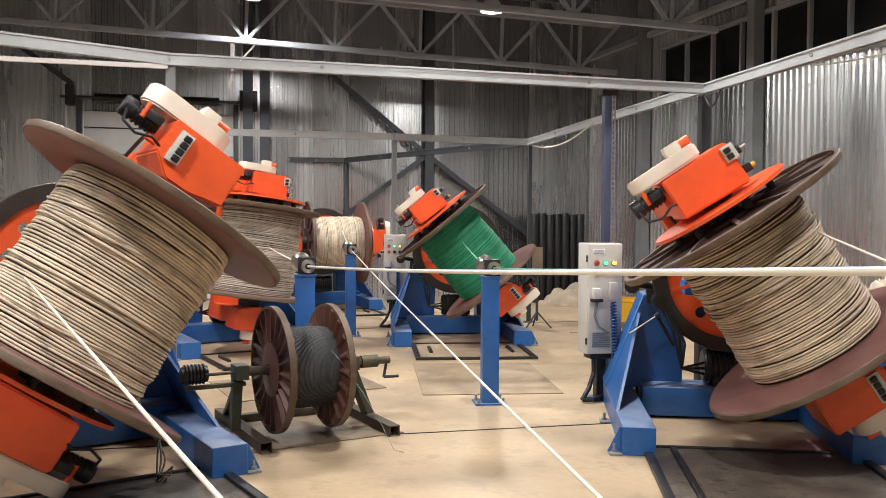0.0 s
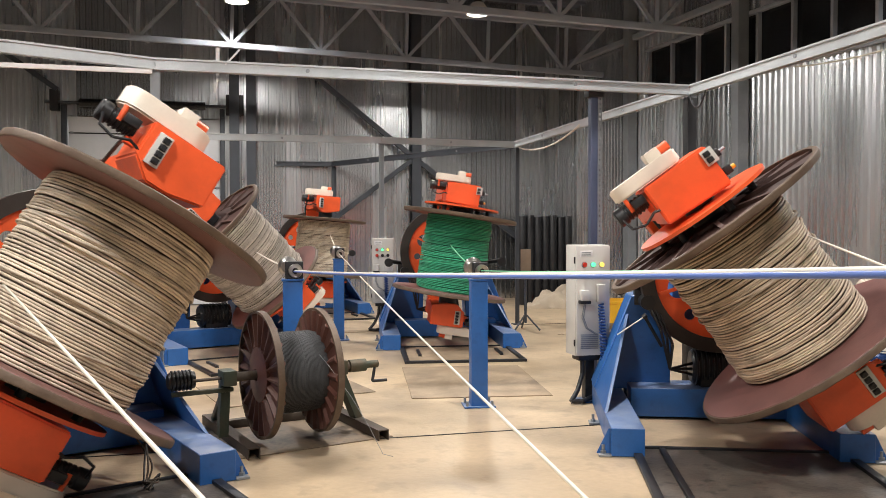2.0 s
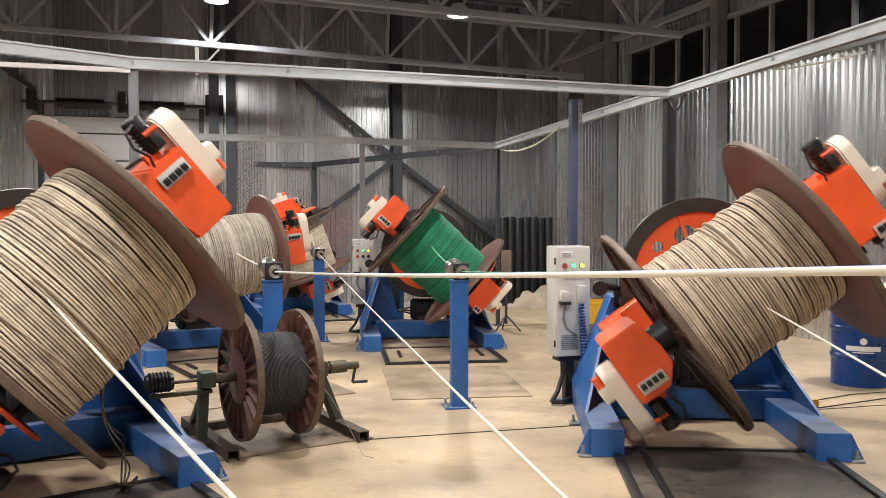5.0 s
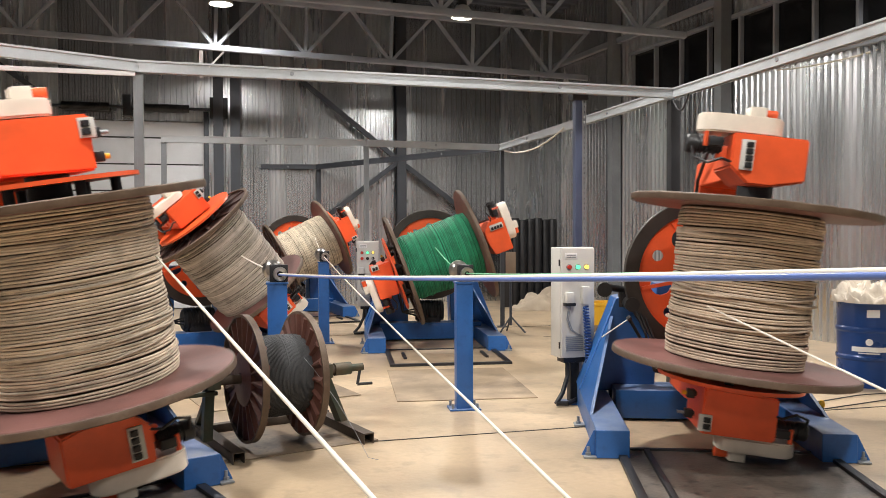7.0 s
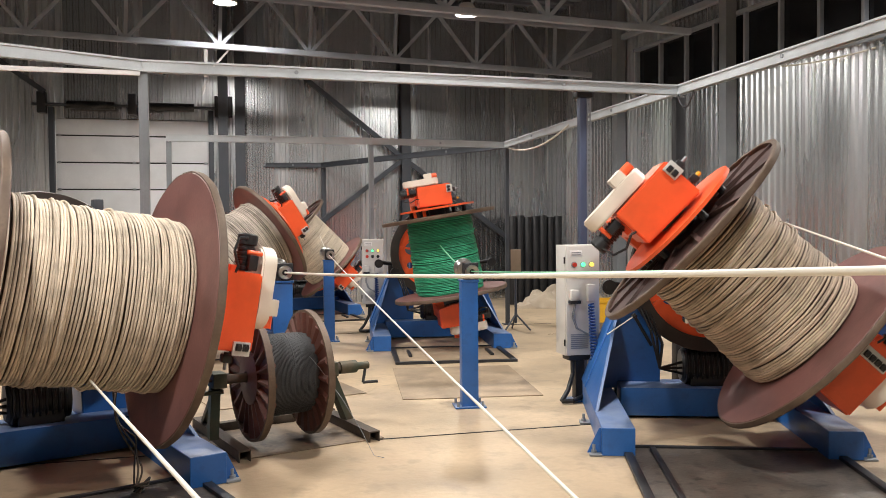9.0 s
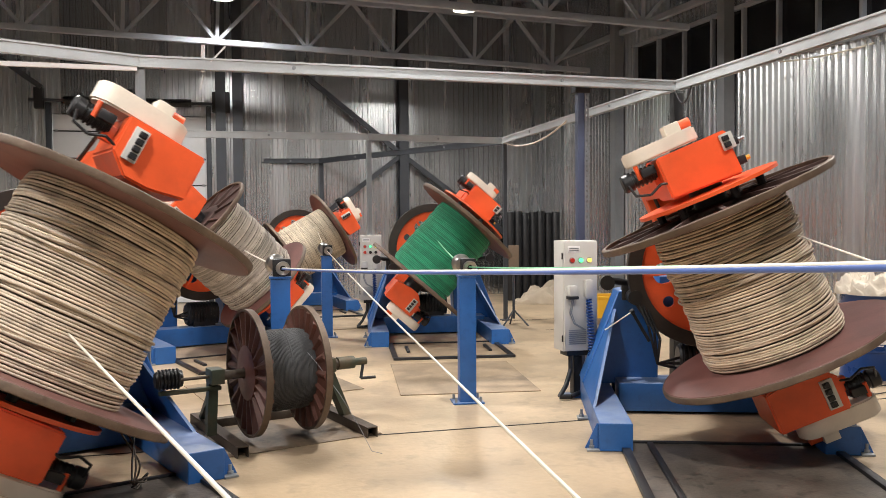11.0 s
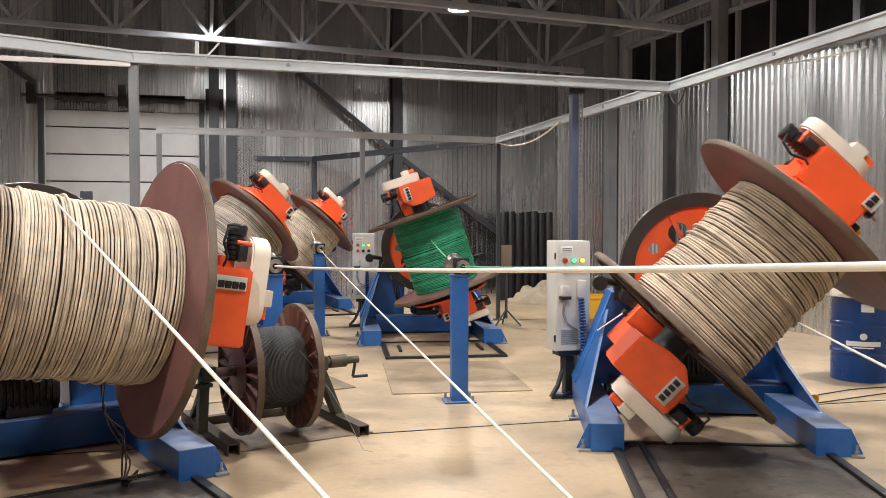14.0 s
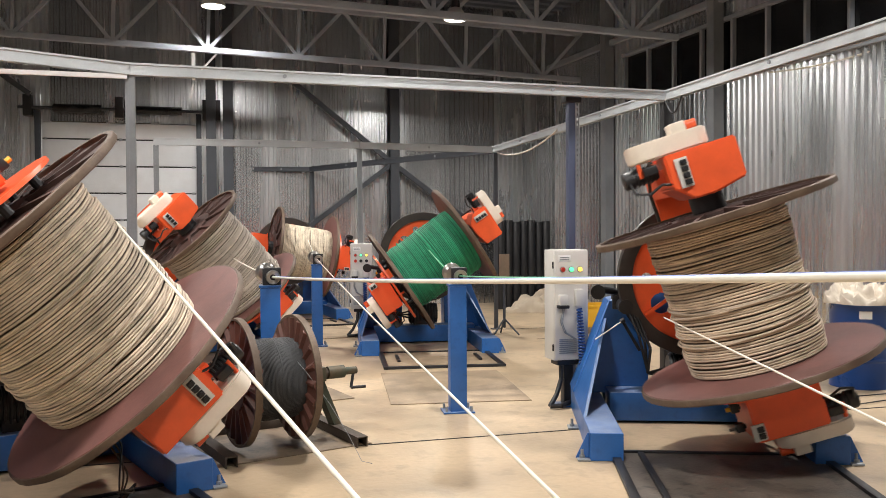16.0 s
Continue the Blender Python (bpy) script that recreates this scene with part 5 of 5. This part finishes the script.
# ---- control cabinets ----
def control_cabinet(x, y, rz, label):
    t = thing("control_cabinet", pose(x, y, 0, 0, 0, rz), label, "cabinet", "control cabinets")
    w, d, z0, z1 = 0.34, 0.22, 0.44, 1.46
    zc = (z0 + z1) / 2
    part("body", box_bm((w, d, z1 - z0), (0, 0, zc), 0.008), "cabinet", t)
    door = part("door", box_bm((w - 0.012, 0.02, z1 - z0 - 0.02), (0, -d / 2 - 0.012, zc), 0.005), "cabinet", t)
    f = -d / 2 - 0.022
    part("label_plate", box_bm((0.12, 0.004, 0.06), (-0.07, f - 0.002, z1 - 0.08), 0.001), "white", door)
    for k in range(2):
        part("text_bar", box_bm((0.09, 0.002, 0.008), (-0.07, f - 0.005, z1 - 0.07 - 0.02 * k)), "strut", door)
    for col, (top, low) in enumerate((("red", "red"), ("green_glow", "black"), ("yellow_glow", "black"))):
        xx = -0.09 + col * 0.085
        part("lamp_bezel", rod_bm((xx, f + 0.002, z1 - 0.18), (xx, f - 0.006, z1 - 0.18), 0.028, 16), "strut", door)
        part("indicator", rod_bm((xx, f, z1 - 0.18), (xx, f - 0.022, z1 - 0.18), 0.02, 16), top, door, "indicator lamp")
        part("button", rod_bm((xx, f, z1 - 0.27), (xx, f - 0.03, z1 - 0.27), 0.024, 16), low, door, "push button")
    for xx, zz, hh in ((-0.10, z0 + 0.56, 0.10), (0.06, z0 + 0.58, 0.16)):
        part("socket_box", box_bm((0.075, 0.06, hh), (xx, f - 0.03, zz), 0.008), "cabinet", door, "grey plug socket")
    part("plug", box_bm((0.10, 0.07, 0.03), (-0.10, f - 0.035, z0 + 0.50), 0.006), "black", door)
    for k in range(8):
        part("vent_slat", box_bm((0.17, 0.008, 0.008), (-0.04, f - 0.003, z0 + 0.07 + 0.018 * k)), "strut", door)
    for zz in (z0 + 0.12, z1 - 0.14):
        part("hinge", rod_bm((-w / 2 - 0.004, -d / 2 + 0.005, zz - 0.03), (-w / 2 - 0.004, -d / 2 + 0.005, zz + 0.03), 0.008, 8), "black", t)
    for k, (xa, xb) in enumerate(((-0.10, 0.02), (-0.085, 0.035))):
        bm = bmesh.new()
        pts = [(xa, f - 0.03, z0 + 0.49), (xa - 0.02, f - 0.02, z0 + 0.36), (xa + 0.02, f - 0.02, z0 + 0.26), (xb, f - 0.02, z0 + 0.20)]
        for a, c in zip(pts, pts[1:]):
            add_rod(bm, a, c, 0.005, 6)
        part("door_lead", bm, "strut", door, "thin grey lead")
    # coiled hose
    cu = bpy.data.curves.new("coil", "CURVE")
    cu.dimensions, cu.bevel_depth, cu.bevel_resolution = "3D", 0.0085, 2
    sp = cu.splines.new("POLY")
    n = 27 * 12
    sp.points.add(n)
    for i in range(n + 1):
        u = i / n
        a = 2 * math.pi * 27 * u
        sp.points[i].co = (0.05 + 0.02 * u + (0.022 + 0.012 * u) * COS(a), f - 0.06 - 0.06 * u + (0.022 + 0.012 * u) * SIN(a), z0 + 0.48 - 0.74 * u, 1)
    cu.materials.append(M["barrel"])
    ob = new("coiled_hose", cu)
    ob.parent = t
    tagged(ob, "dark blue coiled hose")
    # stand under the box
    part("leg", box_bm((0.09, 0.09, z0), (0.02, 0.03, z0 / 2), 0.006), "black_steel", t, "black steel leg")
    part("cable_entry", box_bm((0.24, 0.16, 0.05), (0, 0, z0 - 0.026), 0.006), "black", t)
    bm = bmesh.new()
    pts = [(-0.06, -0.02, z0 - 0.03), (-0.07, -0.05, z0 - 0.18), (-0.14, -0.10, 0.12), (-0.22, -0.14, 0.03), (-0.12, -0.16, 0.03), (0.05, -0.06, 0.05)]
    for a, b in zip(pts, pts[1:]):
        add_rod(bm, a, b, 0.022, 10)
    part("cable_loop", bm, "black", t, "thick black cable loop")
    part("foot_plate", box_bm((0.24, 0.22, 0.014), (0.02, 0.0, 0.007), 0.003), "blue", t, "blue foot plate")
    return t


control_cabinet(1.20, 7.72, 15, "pale grey control cabinet with lit indicators beside the blue stand")
control_cabinet(-1.20, 13.0, 5, "pale grey control cabinet by the green reel's stand")


# ---- corner things ----
def barrel(x, y):
    t = thing("barrel", pose(x, y, 0, 0, 0, 12), "dark blue steel barrel with white print, cloth on top", "barrel")
    r = 0.292
    bm = bmesh.new()
    prof = [(0.001, 0.012), (r - 0.01, 0.012), (r + 0.004, 0.0), (r + 0.004, 0.02), (r, 0.03)]
    for zz in (0.30, 0.59):
        prof += [(r, zz - 0.03), (r + 0.012, zz - 0.012), (r + 0.012, zz + 0.012), (r, zz + 0.03)]
    prof += [(r, 0.85), (r + 0.006, 0.862), (r + 0.006, 0.88), (r - 0.012, 0.88), (r - 0.014, 0.865), (0.001, 0.865)]
    add_lathe(bm, prof, 56, False)
    part("shell", bm, "barrel", t)

    def on_shell(u, z, w, h, name, label):
        bm = bmesh.new()
        n = 10
        a0 = -math.pi / 2 + u
        va, vb = [], []
        for i in range(n + 1):
            a = a0 + (i / n - 0.5) * w / r
            va.append(bm.verts.new(((r + 0.003) * COS(a), (r + 0.003) * SIN(a), z - h / 2)))
            vb.append(bm.verts.new(((r + 0.003) * COS(a), (r + 0.003) * SIN(a), z + h / 2)))
        for i in range(n):
            bm.faces.new((va[i], va[i + 1], vb[i + 1], vb[i]))
        part(name, bm, "white", t, label)

    on_shell(-0.62, 0.395, 0.33, 0.05, "print_bar", "white printed bar")
    on_shell(-0.62, 0.355, 0.2, 0.012, "print_bar", "white printed bar")
    on_shell(-0.50, 0.76, 0.12, 0.08, "paper_label", "white paper label")
    bm = bmesh.new()
    a = -math.pi / 2 - 0.62
    c, s = COS(a), SIN(a)
    bmesh.ops.create_circle(bm, cap_ends=True, segments=20, radius=0.035, matrix=Matrix.Translation(((r + 0.004) * c, (r + 0.004) * s, 0.47)) @ Matrix.Rotation(a + math.pi / 2, 4, "Z") @ Matrix.Rotation(math.pi / 2, 4, "X"))
    part("print_disc", bm, "white", t, "white printed round mark")
    return t


barrel(4.42, 8.6)


def cloth_heap(name, m, rx, ry, h, seed, material, label, folds=5.0):
    """A crumpled heap of cloth: a dome with creased folds that lies on its support."""
    bm = bmesh.new()
    nu, nv = 56, 20
    rows = []
    for j in range(nv + 1):
        v = j / nv
        row = []
        for i in range(nu):
            a = 2 * math.pi * i / nu
            rad = SIN(v * math.pi / 2) ** 0.8
            q = Vector((COS(a) * rad, SIN(a) * rad, 0)) * folds * 0.5 + Vector((seed, seed * 2, v * 2))
            n1 = noise.noise(q) + 0.5 * noise.noise(q * 2.3)
            edge = 1 + 0.22 * noise.noise(Vector((COS(a), SIN(a), seed)) * 1.8)
            ridge = abs(noise.noise(q * 1.4 + Vector((5, 1, 2))))
            z = h * (COS(v * math.pi / 2) ** 0.9) * (1 + 0.75 * n1) + 0.35 * h * (0.5 - ridge * 2) * (v < 1)
            row.append(bm.verts.new((rx * rad * edge, 0, 0)))
            row[-1].co = (rx * COS(a) * rad * edge * (1 + 0.08 * n1), ry * SIN(a) * rad * edge * (1 + 0.08 * n1), max(0.0, z) if v < 1 else 0.0)
        rows.append(row)
    for j in range(nv):
        for i in range(nu):
            k = (i + 1) % nu
            bm.faces.new((rows[j][i], rows[j + 1][i], rows[j + 1][k], rows[j][k]))
    bmesh.ops.remove_doubles(bm, verts=bm.verts, dist=0.001)
    bmesh.ops.recalc_face_normals(bm, faces=bm.faces)
    return solo(name, bm, material, label, "cloth", m, smooth=60)


cloth_heap("cloth_sack", pose(4.42, 8.55, 0.868), 0.37, 0.33, 0.17, 3.1, "cloth", "crumpled white cloth sack lying on the barrel", 9.0)
cloth_heap("crumpled_tarp", pose(2.3, 16.9, 0, 0, 0, 14), 0.95, 0.45, 0.29, 9.4, "tarp", "crumpled beige tarpaulin heap on the floor", 4.0)
for i in range(7):
    bm = bmesh.new()
    hgt = 1.86 + 0.02 * SIN(i * 2.1)
    prof = [(0.001, 0.0), (0.088, 0.0), (0.09, 0.01), (0.09, hgt - 0.01), (0.086, hgt), (0.06, hgt), (0.06, hgt - 0.06), (0.001, hgt - 0.06)]
    add_lathe(bm, prof, 20, False)
    solo("plastic_pipe", bm, "black", "black plastic pipe standing upright by the wall", "pipe",
         pose(1.34 + i * 0.165, 17.4 + i * 0.045 + 0.03 * SIN(i * 3), 0), "standing pipes")


def tripod_stand(x, y):
    t = thing("tripod_stand", pose(x, y, 0), "thin dark steel tripod stand with a brown board", "stand")
    part("pole", rod_bm((0, 0, 0.12), (0, 0, 1.12), 0.022, 12), "dark_steel", t)
    for k in range(3):
        a = math.radians(100 + 120 * k)
        part("leg", rod_bm((0, 0, 0.26), (0.24 * COS(a), 0.24 * SIN(a), 0.01), 0.014, 10), "dark_steel", t)
    part("board", box_bm((0.16, 0.03, 0.36), (0.0, -0.03, 1.10), 0.008), "wood", t, "brown board")


tripod_stand(1.05, 13.0)


def yellow_pallet_truck(x, y):
    t = thing("yellow_crate", pose(x, y, 0, 0, 0, 10), "yellow plastic crate on wooden slats near the wall", "crate")
    for k in range(3):
        part("slat", box_bm((0.62, 0.09, 0.10), (0, -0.22 + 0.22 * k, 0.05), 0.006), "wood", t)
    bm = bmesh.new()
    add_box(bm, (0.6, 0.5, 0.02), (0, 0, 0.112))
    for s in (-1, 1):
        add_box(bm, (0.6, 0.02, 0.34), (0, s * 0.25, 0.27), 0.004)
        add_box(bm, (0.02, 0.5, 0.34), (s * 0.3, 0, 0.27), 0.004)
        add_box(bm, (0.66, 0.035, 0.04), (0, s * 0.26, 0.43), 0.004)
    part("bin", bm, "yellow", t)


yellow_pallet_truck(2.55, 13.4)

# lever on the near stand, hoses on the floor, cables along the rails
t = thing("release_lever", pose(1.44, 7.0, 0), "white release lever with black tip on the blue stand", "lever")
part("rod", rod_bm((-0.10, 0.0, 0.71), (0.13, 0.02, 0.86), 0.006, 10), "white", t)
part("tip", rod_bm((0.12, 0.02, 0.855), (0.15, 0.02, 0.875), 0.022, 10), "black", t)
part("pivot", rod_bm((0.135, 0.02, 0.865), (0.30, 0.1, 0.60), 0.014, 10), "black", t)
for k, pts in enumerate((
        [(3.4, 7.35, 0.012), (4.2, 7.75, 0.012), (5.2, 8.0, 0.012), (6.5, 8.3, 0.012)],
        [(3.3, 7.55, 0.012), (4.0, 7.95, 0.012), (5.0, 8.25, 0.012), (6.5, 8.6, 0.012)])):
    sagging_cable("floor_cable", pts, 0.006, "black", "thin black cable lying on the floor")


t = thing("floor_valve", pose(3.27, 7.12, 0), "small yellow-capped valve standing on the floor by the stand", "valve")
bm = bmesh.new()
add_lathe(bm, [(0.001, 0.0), (0.035, 0.0), (0.035, 0.012), (0.016, 0.016), (0.016, 0.085), (0.001, 0.085)], 18, False)
part("stem", bm, "olive", t)
bm = bmesh.new()
add_lathe(bm, [(0.001, 0.08), (0.024, 0.08), (0.026, 0.10), (0.018, 0.135), (0.001, 0.14)], 18, False)
part("cap", bm, "yellow", t, "yellow plastic cap")


def smooth_way(pts, n=6):
    """Points on a smooth line through pts."""
    pts = [Vector(p) for p in pts]
    ext = [pts[0]] + pts + [pts[-1]]
    out = []
    for p0, p1, p2, p3 in zip(ext, ext[1:], ext[2:], ext[3:]):
        for k in range(n):
            u = k / n
            out.append(tuple(0.5 * (2 * p1 + (p2 - p0) * u + (2 * p0 - 5 * p1 + 4 * p2 - p3) * u * u + (3 * p1 - p0 - 3 * p2 + p3) * u ** 3)))
    return out + [tuple(pts[-1])]


# worn cable ends hanging over the near stand's beam to a knot on the floor
for k in range(3):
    dx, dy = 0.025 * k, 0.02 * k
    way = [(-2.32 + dx, 5.60, 0.62), (-2.24, 5.50 - dy, 0.36 + 0.03 * k), (-2.12 - dx, 5.38, 0.30), (-2.04, 5.30 - dy, 0.27 - 0.04 * k), (-2.0 + dx, 5.16, 0.12),
           (-1.96, 5.06 + dy, 0.03), (-1.90 - dx, 5.00, 0.06), (-1.86, 5.04 - dy, 0.10 - 0.02 * k), (-1.90, 5.10, 0.05), (-1.96 + dx, 5.04 - dy, 0.012)]
    sagging_cable("cable_end", smooth_way(way), 0.006, "rust_steel" if k else "black", "thin dark cable end knotted on the floor by the stand")
sagging_cable("rail_cable", span((1.0, 13.6, 2.93), (1.6, 11.0, 2.98), 0.14), 0.012, "white_cable", "white cable hanging slack from the rail")
sagging_cable("rail_cable", span((2.30, 8.3, 2.93), (2.40, 8.1, 2.95), 0.14), 0.009, "black", "black cable loop under the rail corner")
sagging_cable("rail_cable", span((5.0, 12.4, 4.0), (5.85, 10.9, 4.02), 0.05), 0.012, "white_cable", "thin pale cable along the sheet wall")
t = thing("batten_lamp", pose(0, 0, 0), "slim white batten hung under the overhead rail", "lamp")
bm = bmesh.new()
add_bar(bm, (-2.57, 6.89, 2.935), (-5.4, 4.675, 2.69), 0.035, 0.035)
part("tube", bm, "white", t)
for p, q in (((-2.8, 6.71, 2.915), (-2.8, 6.71, 2.97)), ((-4.2, 5.615, 2.80), (-4.2, 5.615, 2.97))):
    part("hanger", rod_bm(p, q, 0.008, 8), "strut", t)
t = thing("rail_bracket", pose(-2.06, 7.05, 0), "bright metal bracket arms standing on the rail", "bracket")
for p, q in (((0, 0, 2.93), (0, 0, 3.16)), ((0.06, 0.02, 3.02), (0.18, 0.05, 3.16)), ((0, 0, 2.9), (-0.03, 0, 2.78))):
    bm = bmesh.new()
    add_bar(bm, p, q, 0.03, 0.012)
    part("arm", bm, "white", t)

motions()
